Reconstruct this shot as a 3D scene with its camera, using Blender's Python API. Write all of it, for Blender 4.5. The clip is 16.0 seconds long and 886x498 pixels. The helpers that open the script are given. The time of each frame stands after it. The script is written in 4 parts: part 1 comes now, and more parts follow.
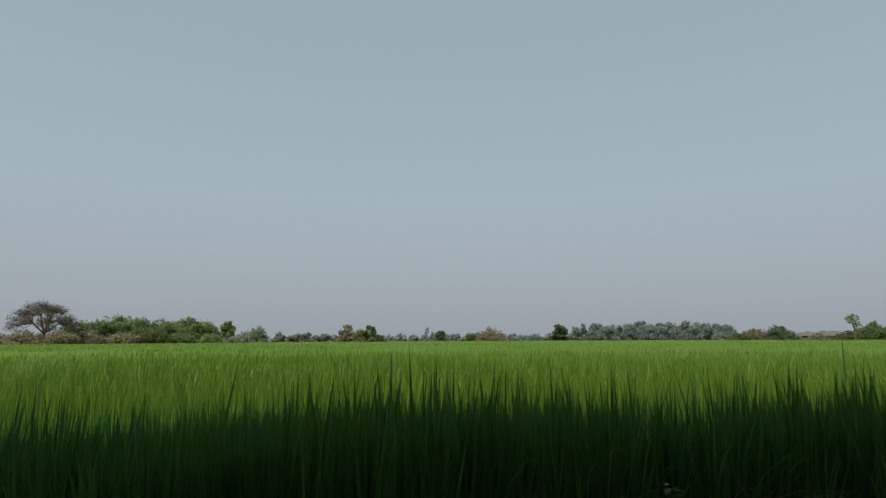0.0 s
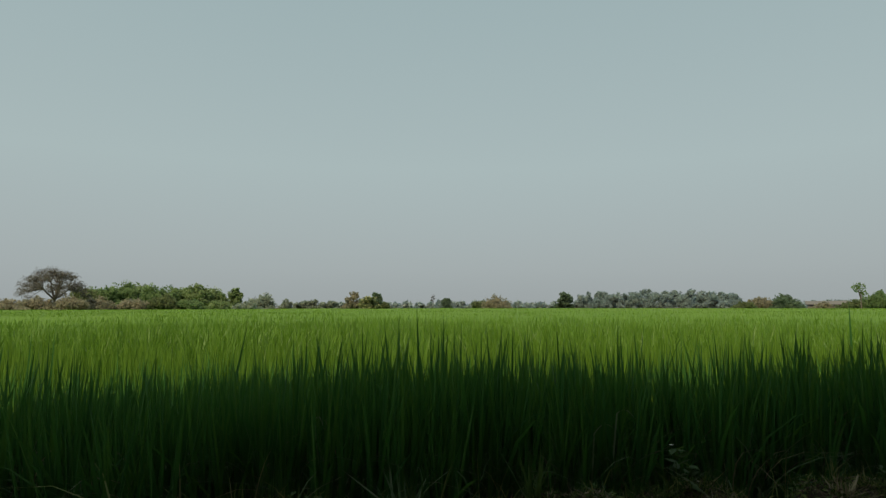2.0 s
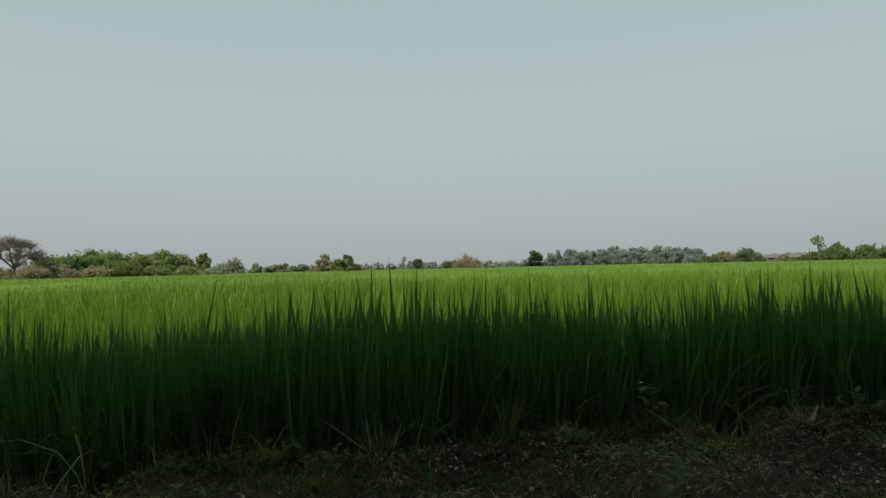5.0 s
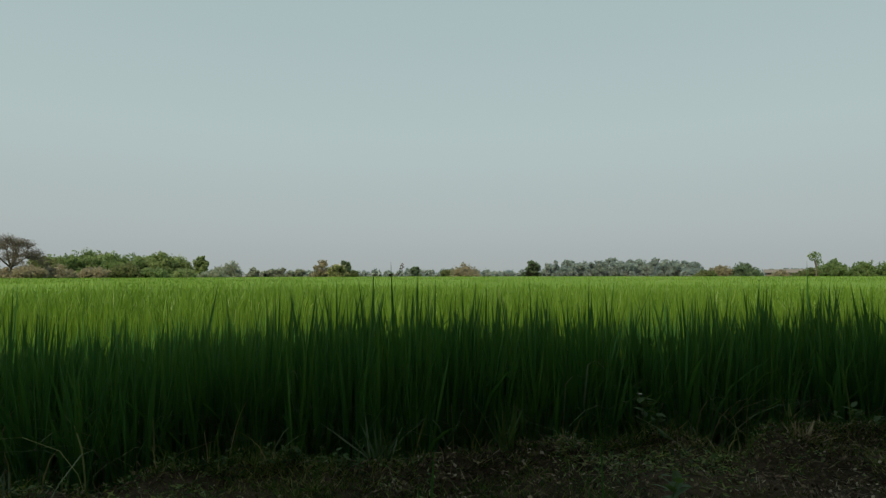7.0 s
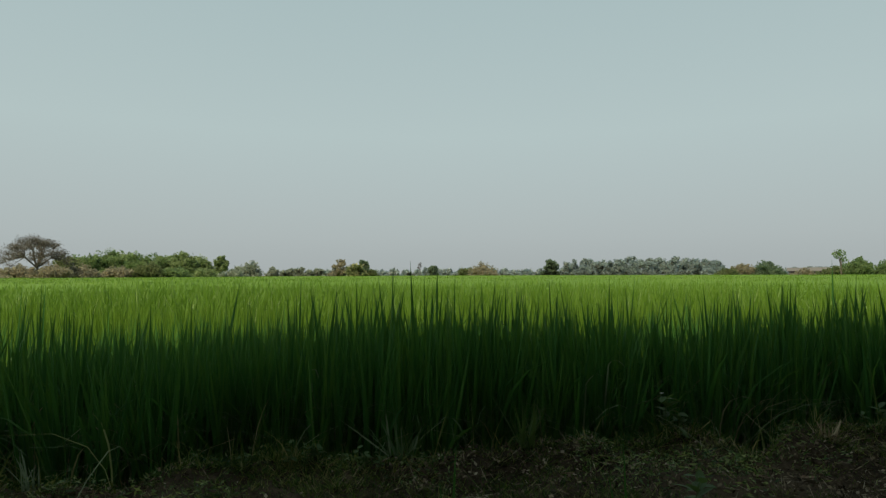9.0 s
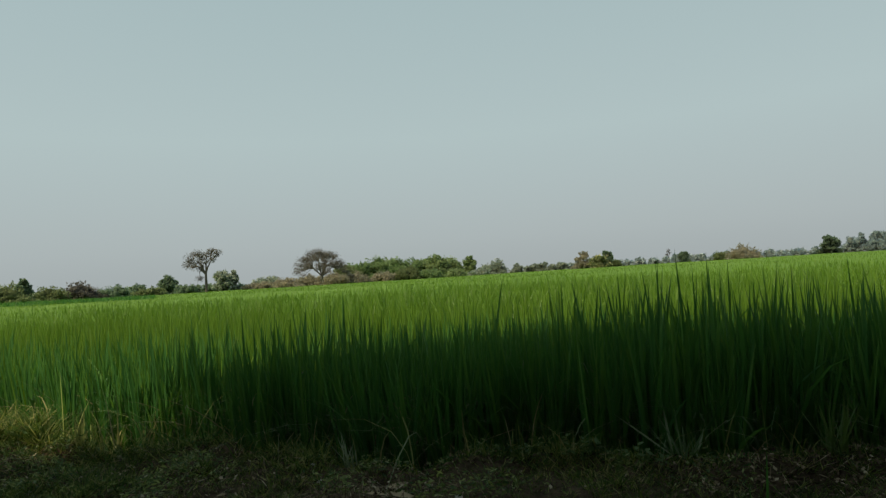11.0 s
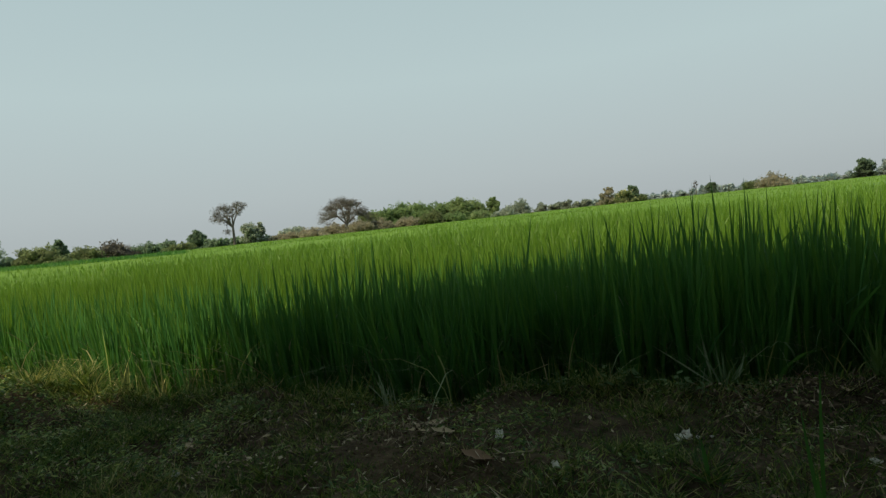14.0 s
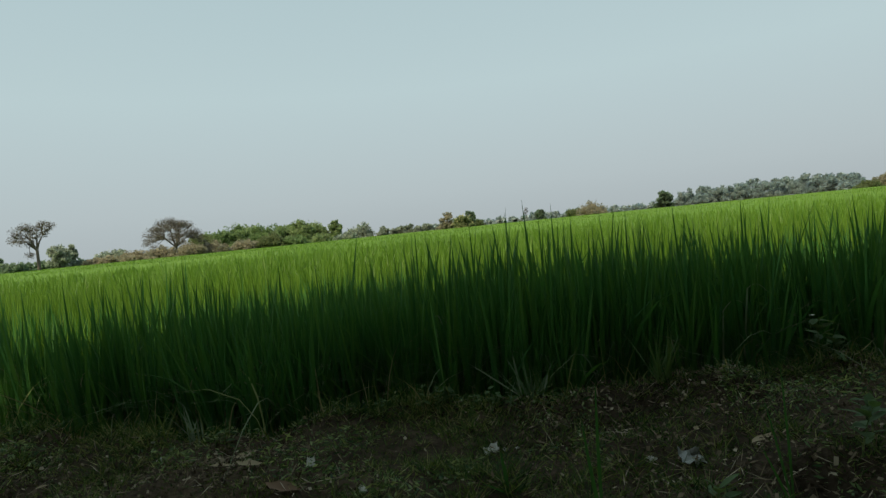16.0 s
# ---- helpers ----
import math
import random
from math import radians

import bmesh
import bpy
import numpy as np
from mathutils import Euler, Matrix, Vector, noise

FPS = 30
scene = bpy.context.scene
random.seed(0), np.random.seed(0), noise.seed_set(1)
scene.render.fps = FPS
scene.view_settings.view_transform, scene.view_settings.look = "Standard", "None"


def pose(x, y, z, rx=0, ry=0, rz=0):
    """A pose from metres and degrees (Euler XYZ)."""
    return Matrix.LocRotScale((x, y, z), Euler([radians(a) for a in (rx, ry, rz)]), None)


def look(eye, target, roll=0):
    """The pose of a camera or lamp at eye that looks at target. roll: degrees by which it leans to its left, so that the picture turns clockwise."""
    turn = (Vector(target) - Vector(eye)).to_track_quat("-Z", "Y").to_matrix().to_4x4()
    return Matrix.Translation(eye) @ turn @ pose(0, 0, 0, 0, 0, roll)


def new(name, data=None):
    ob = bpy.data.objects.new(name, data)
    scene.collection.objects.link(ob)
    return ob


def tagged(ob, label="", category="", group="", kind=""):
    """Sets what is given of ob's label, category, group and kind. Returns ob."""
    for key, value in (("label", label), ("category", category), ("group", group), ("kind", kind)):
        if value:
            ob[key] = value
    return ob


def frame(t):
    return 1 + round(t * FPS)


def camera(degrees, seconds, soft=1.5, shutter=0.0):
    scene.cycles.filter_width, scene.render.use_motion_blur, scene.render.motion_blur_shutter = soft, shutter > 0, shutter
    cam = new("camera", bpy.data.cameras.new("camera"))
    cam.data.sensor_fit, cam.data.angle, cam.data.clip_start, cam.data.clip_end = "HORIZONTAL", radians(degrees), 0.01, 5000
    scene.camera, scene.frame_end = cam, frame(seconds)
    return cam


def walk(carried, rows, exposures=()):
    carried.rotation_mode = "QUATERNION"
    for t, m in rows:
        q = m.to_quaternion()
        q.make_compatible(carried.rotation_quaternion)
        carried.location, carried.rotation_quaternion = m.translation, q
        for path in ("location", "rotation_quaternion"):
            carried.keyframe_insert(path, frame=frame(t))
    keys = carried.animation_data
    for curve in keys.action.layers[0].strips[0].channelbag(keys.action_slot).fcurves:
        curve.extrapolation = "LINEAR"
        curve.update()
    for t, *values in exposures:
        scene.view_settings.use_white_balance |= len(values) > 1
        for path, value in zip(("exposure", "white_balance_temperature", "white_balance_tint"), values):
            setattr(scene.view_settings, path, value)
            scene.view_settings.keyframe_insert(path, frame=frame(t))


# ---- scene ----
cam = camera(71.3, 16.0, 1.35)
EXPOSURES = [(0, -0.24, 6180, 15), (1.5, -0.18, 6460, 12), (2.5, -0.15, 6500, 10), (3.5, -0.06, 6520, 10), (5, -0.02, 6530, 10), (8, -0.03, 6530, 10), (10.3, 0.09, 6550, 10), (11, -0.02, 6480, 10), (11.5, -0.09, 6450, 10), (12.5, -0.14, 6500, 10), (13.5, -0.14, 6540, 10), (14.2, 0.23, 6380, 10), (14.5, 0.28, 6350, 10), (15, 0.27, 6330, 10), (15.5, 0.20, 6310, 10), (16, 0.17, 6300, 10)]
PATH = [
    (0, (0.097, 0.783, 1.065), (0.1153, 2.7612, 1.3563), -0.23),
    (0.5, (0.093, 0.779, 1.060), (0.0935, 2.7572, 1.3563), -0.31),
    (1, (0.093, 0.790, 1.049), (0.0852, 2.7702, 1.3323), -0.09),
    (1.5, (0.086, 0.794, 1.045), (0.0866, 2.7801, 1.2830), 0.22),
    (2, (0.087, 0.797, 1.041), (0.0861, 2.7886, 1.2290), -0.02),
    (2.5, (0.104, 0.787, 1.055), (0.0679, 2.7812, 1.2004), -2.10),
    (3, (0.108, 0.778, 1.017), (0.1001, 2.7727, 1.1658), -2.64),
    (3.5, (0.090, 0.776, 0.986), (0.0598, 2.7739, 1.0673), -0.19),
    (4, (0.079, 0.807, 0.982), (0.1465, 2.8030, 1.0880), -0.52),
    (4.5, (0.082, 0.830, 0.975), (0.1680, 2.8269, 1.0469), -1.89),
    (5, (0.080, 0.828, 0.970), (0.1728, 2.8250, 1.0309), -1.27),
    (7.5, (0.052, 0.800, 0.968), (0.1481, 2.7960, 1.0617), 0.06),
    (8, (0.051, 0.798, 0.970), (0.1379, 2.7937, 1.0665), 0.08),
    (10.3, (0.008, 0.806, 0.962), (-0.3760, 2.7687, 1.0054), -2.79),
    (10.5, (-0.004, 0.787, 0.967), (-0.5665, 2.7055, 1.0101), -3.51),
    (11, (-0.043, 0.777, 0.976), (-0.7553, 2.6438, 1.0632), -3.45),
    (11.5, (-0.081, 0.748, 0.978), (-0.9989, 2.5219, 1.0778), -4.07),
    (12, (-0.124, 0.700, 0.986), (-1.3666, 2.2632, 1.0964), -3.43),
    (12.5, (-0.141, 0.701, 0.986), (-1.4338, 2.2258, 1.0549), -4.90),
    (13, (-0.151, 0.688, 0.994), (-1.5480, 2.1182, 1.0442), -6.45),
    (13.5, (-0.136, 0.725, 0.977), (-1.3901, 2.2829, 0.9733), -5.39),
    (14, (-0.086, 0.810, 0.955), (-0.8831, 2.6420, 0.8655), -6.06),
    (14.5, (-0.028, 0.842, 0.937), (-0.4995, 2.7844, 0.8606), -4.77),
    (15, (-0.002, 0.854, 0.934), (-0.3877, 2.8143, 0.8448), -5.94),
    (15.5, (0.005, 0.865, 0.936), (-0.3130, 2.8384, 0.8637), -6.27),
    (16, (0.009, 0.865, 0.932), (-0.2995, 2.8398, 0.8665), -5.62),
]
walk(cam, [(t, look(eye, target, roll)) for t, eye, target, roll in PATH], EXPOSURES)


# ---- world and sun ----
SUN_ELEVATION, SUN_BEARING = 50.0, 215.0   # bearing of the sun, clockwise from +y
_e, _b = radians(SUN_ELEVATION), radians(SUN_BEARING)
SUN_WAY = Vector((math.sin(_b) * math.cos(_e), math.cos(_b) * math.cos(_e), math.sin(_e)))

world = bpy.data.worlds.new("hazy_sky")
scene.world = world
world.use_nodes = True
_n, _l = world.node_tree.nodes, world.node_tree.links
_n.clear()
_out = _n.new("ShaderNodeOutputWorld")
_bg = _n.new("ShaderNodeBackground")
_sky = _n.new("ShaderNodeTexSky")
_sky.sky_type, _sky.sun_disc = "NISHITA", False
_sky.sun_elevation, _sky.sun_rotation = _e, _b
_sky.dust_density, _sky.air_density = 6.0, 1.0
_dim = _n.new("ShaderNodeVectorMath")
_dim.operation = "SCALE"
_dim.inputs["Scale"].default_value = 0.06
_co = _n.new("ShaderNodeTexCoord")
_sep = _n.new("ShaderNodeSeparateXYZ")
_ramp = _n.new("ShaderNodeValToRGB")
_mix = _n.new("ShaderNodeMix")
_mix.data_type = "RGBA"
_mix.inputs["Factor"].default_value = 0.85
for _i, (_p, _c) in enumerate(((0.0, (0.435, 0.482, 0.488)), (0.06, (0.47, 0.533, 0.537)), (0.22, (0.50, 0.61, 0.605)), (0.5, (0.42, 0.55, 0.56)), (1.0, (0.34, 0.46, 0.50)))):
    _s = _ramp.color_ramp.elements[_i] if _i < 2 else _ramp.color_ramp.elements.new(_p)
    _s.position, _s.color = _p, (*_c, 1)
_l.new(_co.outputs["Generated"], _sep.inputs[0])
_l.new(_sep.outputs["Z"], _ramp.inputs[0])
_l.new(_sky.outputs[0], _dim.inputs[0])
_l.new(_dim.outputs[0], _mix.inputs["A"])
_l.new(_ramp.outputs[0], _mix.inputs["B"])
_l.new(_mix.outputs["Result"], _bg.inputs["Color"])
_bg.inputs["Strength"].default_value = 1.0
_l.new(_bg.outputs[0], _out.inputs[0])

sun = new("sun", bpy.data.lights.new("sun", "SUN"))
sun.data.energy, sun.data.angle, sun.data.color = 5.0, radians(2.0), (1.0, 0.88, 0.56)
sun.matrix_world = look(SUN_WAY * 60, (0, 0, 0))

# ---- materials ----
def node_material(name):
    m = bpy.data.materials.new(name)
    m.use_nodes = True
    m.node_tree.nodes.clear()
    return m, m.node_tree.nodes, m.node_tree.links


def ramp_node(nodes, stops):
    r = nodes.new("ShaderNodeValToRGB")
    for i, (p, c) in enumerate(stops):
        s = r.color_ramp.elements[i] if i < 2 else r.color_ramp.elements.new(p)
        s.position, s.color = p, (*c, 1)
    return r


def leaf_material(name, stops, translucent=0.35, rough=0.55, patch=3.0, patch_amount=0.25, gloss=0.25, through_tint=None):
    """Thin plant matter: each blade or leaf takes its own colour from the stops, patches of growth shift it."""
    m, n, l = node_material(name)
    geo = n.new("ShaderNodeNewGeometry")
    tex = n.new("ShaderNodeTexNoise")
    tex.inputs["Scale"].default_value, tex.inputs["Detail"].default_value = 1.0 / patch, 3
    l.new(geo.outputs["Position"], tex.inputs["Vector"])
    a = n.new("ShaderNodeMath")
    a.operation = "MULTIPLY_ADD"
    a.inputs[1].default_value, a.inputs[2].default_value = patch_amount * 2.4, -patch_amount * 1.2
    l.new(tex.outputs["Fac"], a.inputs[0])
    b = n.new("ShaderNodeMath")
    b.operation, b.use_clamp = "ADD", True
    l.new(geo.outputs["Random Per Island"], b.inputs[0])
    l.new(a.outputs[0], b.inputs[1])
    r = ramp_node(n, stops)
    l.new(b.outputs[0], r.inputs[0])
    p = n.new("ShaderNodeBsdfPrincipled")
    p.inputs["Roughness"].default_value = rough
    p.inputs["Specular IOR Level"].default_value = gloss
    l.new(r.outputs[0], p.inputs["Base Color"])
    tr = n.new("ShaderNodeBsdfTranslucent")
    if through_tint:
        passed = n.new("ShaderNodeMix")
        passed.data_type, passed.blend_type = "RGBA", "MULTIPLY"
        passed.inputs["Factor"].default_value = 1.0
        passed.inputs["B"].default_value = (*through_tint, 1)
        l.new(r.outputs[0], passed.inputs["A"])
        l.new(passed.outputs["Result"], tr.inputs["Color"])
    else:
        l.new(r.outputs[0], tr.inputs["Color"])
    mx = n.new("ShaderNodeMixShader")
    mx.inputs[0].default_value = translucent
    l.new(p.outputs[0], mx.inputs[1])
    l.new(tr.outputs[0], mx.inputs[2])
    o = n.new("ShaderNodeOutputMaterial")
    l.new(mx.outputs[0], o.inputs[0])
    return m


def rough_material(name, stops, scale, fine, rough=0.9, bump=0.4, distance=0.02, gloss=0.2):
    """Solid matter with variation at two scales and a fine relief."""
    m, n, l = node_material(name)
    geo = n.new("ShaderNodeNewGeometry")
    big = n.new("ShaderNodeTexNoise")
    big.inputs["Scale"].default_value, big.inputs["Detail"].default_value = scale, 4
    small = n.new("ShaderNodeTexNoise")
    small.inputs["Scale"].default_value, small.inputs["Detail"].default_value = fine, 6
    l.new(geo.outputs["Position"], big.inputs["Vector"])
    l.new(geo.outputs["Position"], small.inputs["Vector"])
    mixed = n.new("ShaderNodeMix")
    mixed.inputs["Factor"].default_value = 0.45
    l.new(big.outputs["Fac"], mixed.inputs["A"])
    l.new(small.outputs["Fac"], mixed.inputs["B"])
    r = ramp_node(n, stops)
    l.new(mixed.outputs["Result"], r.inputs[0])
    bp = n.new("ShaderNodeBump")
    bp.inputs["Strength"].default_value, bp.inputs["Distance"].default_value = bump, distance
    l.new(small.outputs["Fac"], bp.inputs["Height"])
    p = n.new("ShaderNodeBsdfPrincipled")
    p.inputs["Roughness"].default_value = rough
    p.inputs["Specular IOR Level"].default_value = gloss
    l.new(r.outputs[0], p.inputs["Base Color"])
    l.new(bp.outputs[0], p.inputs["Normal"])
    o = n.new("ShaderNodeOutputMaterial")
    l.new(p.outputs[0], o.inputs[0])
    return m


RICE = leaf_material("rice_leaf", [(0, (0.036, 0.120, 0.035)), (0.5, (0.053, 0.154, 0.039)), (1, (0.078, 0.184, 0.040))], 0.32, 0.5, 5.0, 0.18, 0.20, (1.6, 1.42, 0.7))
# the same leaf for rice in the sun: sunlight painted in as yellow
RICE_SUN_TONE = leaf_material("rice_leaf_sun_tone", [(0, (0.080, 0.162, 0.018)), (0.5, (0.101, 0.191, 0.021)), (1, (0.126, 0.216, 0.026))], 0.34, 0.45, 14.0, 0.22, 0.3, (1.45, 1.4, 0.9))
RICE_DRY = leaf_material("rice_leaf_dry", [(0, (0.20, 0.25, 0.07)), (0.6, (0.29, 0.30, 0.10)), (1, (0.34, 0.30, 0.15))], 0.3, 0.6, 1.0, 0.1)
PALE_LEAF = leaf_material("pale_leaf", [(0, (0.20, 0.27, 0.14)), (1, (0.30, 0.35, 0.21))], 0.3, 0.5, 1.0, 0.1)
OLD_LEAF = leaf_material("old_rice_leaf", [(0, (0.075, 0.14, 0.055)), (0.55, (0.13, 0.19, 0.08)), (0.85, (0.21, 0.22, 0.11)), (1, (0.30, 0.25, 0.14))], 0.3, 0.55, 1.0, 0.15)
GRASS = leaf_material("bank_grass", [(0, (0.024, 0.052, 0.015)), (0.40, (0.056, 0.106, 0.024)), (0.80, (0.150, 0.200, 0.050)), (1, (0.36, 0.33, 0.16))], 0.32, 0.6, 0.35, 0.30, 0.15, (1.5, 1.4, 0.8))
WEED = leaf_material("weed_leaf", [(0, (0.032, 0.076, 0.030)), (0.5, (0.112, 0.182, 0.066)), (1, (0.290, 0.350, 0.150))], 0.35, 0.5, 0.25, 0.3, 0.2, (1.6, 1.4, 0.7))
LITTER = leaf_material("straw_litter", [(0, (0.036, 0.028, 0.018)), (0.5, (0.092, 0.066, 0.040)), (0.85, (0.25, 0.19, 0.12)), (1, (0.47, 0.40, 0.28))], 0.1, 0.8, 0.4, 0.15, 0.08)
DRY_LEAF = leaf_material("fallen_leaf", [(0, (0.30, 0.22, 0.12)), (1, (0.46, 0.38, 0.24))], 0.12, 0.7, 0.05, 0.2)
RUST_LEAF = leaf_material("fallen_leaf_rust", [(0, (0.20, 0.115, 0.065)), (1, (0.26, 0.165, 0.095))], 0.12, 0.7, 0.05, 0.2)
# tree and bush leaf colours, partly lifted to stand for distance haze
LEAF_GREEN = leaf_material("tree_leaf_green", [(0, (0.188, 0.272, 0.122)), (1, (0.240, 0.325, 0.150))], 0.75, 0.85, 5.0, 0.3, 0.02)
LEAF_DARK = leaf_material("tree_leaf_dark", [(0, (0.160, 0.225, 0.150)), (1, (0.200, 0.268, 0.175))], 0.75, 0.85, 5.0, 0.3, 0.02)
LEAF_PALE = leaf_material("tree_leaf_pale", [(0, (0.235, 0.310, 0.145)), (1, (0.285, 0.355, 0.170))], 0.75, 0.85, 5.0, 0.3, 0.02)
LEAF_OLIVE = leaf_material("bush_leaf_olive", [(0, (0.165, 0.208, 0.100)), (1, (0.215, 0.248, 0.122))], 0.75, 0.85, 4.0, 0.3, 0.02)
LEAF_BROWN = leaf_material("bush_leaf_dry", [(0, (0.320, 0.300, 0.220)), (1, (0.385, 0.350, 0.260))], 0.75, 0.85, 4.0, 0.3, 0.02)
LEAF_GREY = leaf_material("tree_leaf_grey", [(0, (0.150, 0.142, 0.128)), (1, (0.200, 0.185, 0.165))], 0.75, 0.85, 6.0, 0.25, 0.02)
# distance haze is painted into this leaf colour as pale grey-blue
LEAF_FAR_HAZE = leaf_material("far_wood_leaf_haze", [(0, (0.415, 0.490, 0.480)), (0.7, (0.435, 0.500, 0.480)), (1, (0.470, 0.500, 0.460))], 0.9, 0.9, 12.0, 0.15, 0.0)
# open grey-green trees, their colour lifted to hold the haze before them
LEAF_HAZED = leaf_material("tree_leaf_hazed", [(0, (0.310, 0.360, 0.290)), (1, (0.370, 0.410, 0.330))], 0.8, 0.85, 5.0, 0.25, 0.02)
BLOSSOM = leaf_material("yellow_blossom", [(0, (0.30, 0.31, 0.13)), (0.6, (0.40, 0.40, 0.18)), (1, (0.52, 0.50, 0.28))], 0.3, 0.6, 2.0, 0.3)
BARK = rough_material("bark", [(0.3, (0.085, 0.072, 0.062)), (0.7, (0.16, 0.138, 0.12))], 1.5, 18, 0.9, 0.6, 0.03)
EARTH = rough_material("tan_earth", [(0.3, (0.095, 0.064, 0.038)), (0.5, (0.150, 0.104, 0.063)), (0.7, (0.205, 0.150, 0.095))], 3.0, 40, 0.95, 0.8, 0.02, 0.03)
SOIL = rough_material("bank_soil", [(0.30, (0.032, 0.025, 0.017)), (0.46, (0.058, 0.043, 0.028)), (0.60, (0.108, 0.077, 0.049)), (0.75, (0.062, 0.056, 0.030))], 1.1, 22, 0.95, 1.0, 0.04, 0.03)
CANOPY = rough_material("rice_canopy", [(0.3, (0.080, 0.162, 0.018)), (0.5, (0.101, 0.191, 0.021)), (0.7, (0.126, 0.216, 0.026))], 0.09, 9, 0.8, 1.0, 0.12)
PAPER = rough_material("white_scrap", [(0.3, (0.48, 0.46, 0.39)), (0.7, (0.64, 0.61, 0.53))], 20, 90, 0.7, 0.3, 0.004)
CLEAR_BAG = rough_material("grey_plastic", [(0.3, (0.24, 0.24, 0.215)), (0.7, (0.40, 0.40, 0.36))], 30, 90, 0.4, 0.3, 0.004, 0.4)
ROOF = rough_material("pale_roof", [(0.3, (0.115, 0.112, 0.115)), (0.7, (0.14, 0.136, 0.14))], 0.6, 6, 0.8, 0.2, 0.02, 0.1)
WALL = rough_material("grey_wall", [(0.3, (0.16, 0.165, 0.165)), (0.7, (0.20, 0.205, 0.20))], 0.5, 6, 0.9, 0.2)

# ---- helpers of this scene ----
rng = np.random.default_rng(7)


def vnoise(x, y, cell, seed=0):
    """Smooth value noise in -1..1 over the plane."""
    x, y = np.asarray(x, float) / cell, np.asarray(y, float) / cell
    xi, yi = np.floor(x), np.floor(y)
    fx, fy = x - xi, y - yi
    fx, fy = fx * fx * (3 - 2 * fx), fy * fy * (3 - 2 * fy)

    def h(a, b):
        v = np.sin(a * 127.1 + b * 311.7 + seed * 74.7) * 43758.5453
        return (v - np.floor(v)) * 2 - 1
    return (h(xi, yi) * (1 - fx) + h(xi + 1, yi) * fx) * (1 - fy) + (h(xi, yi + 1) * (1 - fx) + h(xi + 1, yi + 1) * fx) * fy


def mesh_of(name, verts, quads, material, parent=None, smooth=False, label=""):
    """One mesh object from arrays of corners and four-sided faces."""
    verts, quads = np.asarray(verts, np.float32).reshape(-1, 3), np.asarray(quads, np.int32).reshape(-1, 4)
    me = bpy.data.meshes.new(name)
    me.vertices.add(len(verts))
    me.vertices.foreach_set("co", verts.ravel())
    me.loops.add(quads.size)
    me.loops.foreach_set("vertex_index", quads.ravel())
    me.polygons.add(len(quads))
    me.polygons.foreach_set("loop_start", np.arange(0, quads.size, 4, dtype=np.int32))
    if smooth:
        me.polygons.foreach_set("use_smooth", np.ones(len(quads), bool))
    me.update(calc_edges=True)
    me.materials.append(material)
    ob = new(name, me)
    if parent:
        ob.parent = parent
    if label:
        tagged(ob, label)
    return ob


def part(name, bm, material, parent, label="", smooth=False):
    me = bpy.data.meshes.new(name)
    if smooth:
        for f in bm.faces:
            f.smooth = True
    bm.to_mesh(me)
    bm.free()
    me.materials.append(material)
    ob = new(name, me)
    if parent:
        ob.parent = parent
    if label:
        tagged(ob, label)
    return ob


def blades(base, height, lean, way, droop, width, turn, segs, root=0.55, point=1.6):
    """Strips for grass blades: corners and faces. lean: sideways run over height; droop: how far the end bends over."""
    n = len(base)
    s = np.linspace(0, 1, segs + 1)[None, :]
    H, le, dr = height[:, None], lean[:, None], droop[:, None]
    run = H * (le * s + dr * s ** 3)
    rise = H * (s - 0.55 * dr * s ** 3.2)
    cx, cy = base[:, 0:1] + run * np.cos(way)[:, None], base[:, 1:2] + run * np.sin(way)[:, None]
    cz = base[:, 2:3] + rise
    w = 0.5 * width[:, None] * np.where(s < 0.45, root + (1 - root) * s / 0.45, np.maximum(0.03, 1 - (np.maximum(s - 0.45, 0) / 0.55) ** point))
    dx, dy = np.cos(turn)[:, None] * w, np.sin(turn)[:, None] * w
    v = np.stack([np.stack([cx - dx, cy - dy, cz], -1), np.stack([cx + dx, cy + dy, cz], -1)], 2)
    v = v.reshape(n, (segs + 1) * 2, 3)
    q = np.array([[2 * k, 2 * k + 1, 2 * k + 3, 2 * k + 2] for k in range(segs)])
    f = (np.arange(n) * (segs + 1) * 2)[:, None, None] + q[None]
    return v.reshape(-1, 3), f.reshape(-1, 4)


def random_leaves(points, size, flat=0.0, gen=rng, slim=0.5):
    """A pointed four-cornered leaf at each point, turned at random."""
    n = len(points)
    a = gen.normal(size=(n, 3))
    a[:, 2] *= 1 - 0.5 * flat
    a /= np.linalg.norm(a, axis=1)[:, None]
    b = np.cross(a, gen.normal(size=(n, 3)))
    b /= np.linalg.norm(b, axis=1)[:, None]
    s = (np.asarray(size) * gen.uniform(0.6, 1.3, n))[:, None]
    v = np.stack([points - a * s, points + b * s * slim - a * s * 0.1, points + a * s, points - b * s * slim + a * s * 0.1], 1)
    return v.reshape(-1, 3), np.arange(n * 4).reshape(-1, 4)


def tube(verts, quads, p0, p1, r0, r1, sides=5):
    """Adds a tapered limb to lists of corners and faces."""
    p0, p1 = Vector(p0), Vector(p1)
    z = (p1 - p0).normalized()
    x = z.orthogonal().normalized()
    y = z.cross(x)
    k = len(verts)
    for p, r in ((p0, r0), (p1, r1)):
        for i in range(sides):
            a = 2 * math.pi * i / sides
            verts.append(p + (x * math.cos(a) + y * math.sin(a)) * r)
    for i in range(sides):
        j = (i + 1) % sides
        quads.append((k + i, k + j, k + sides + j, k + sides + i))


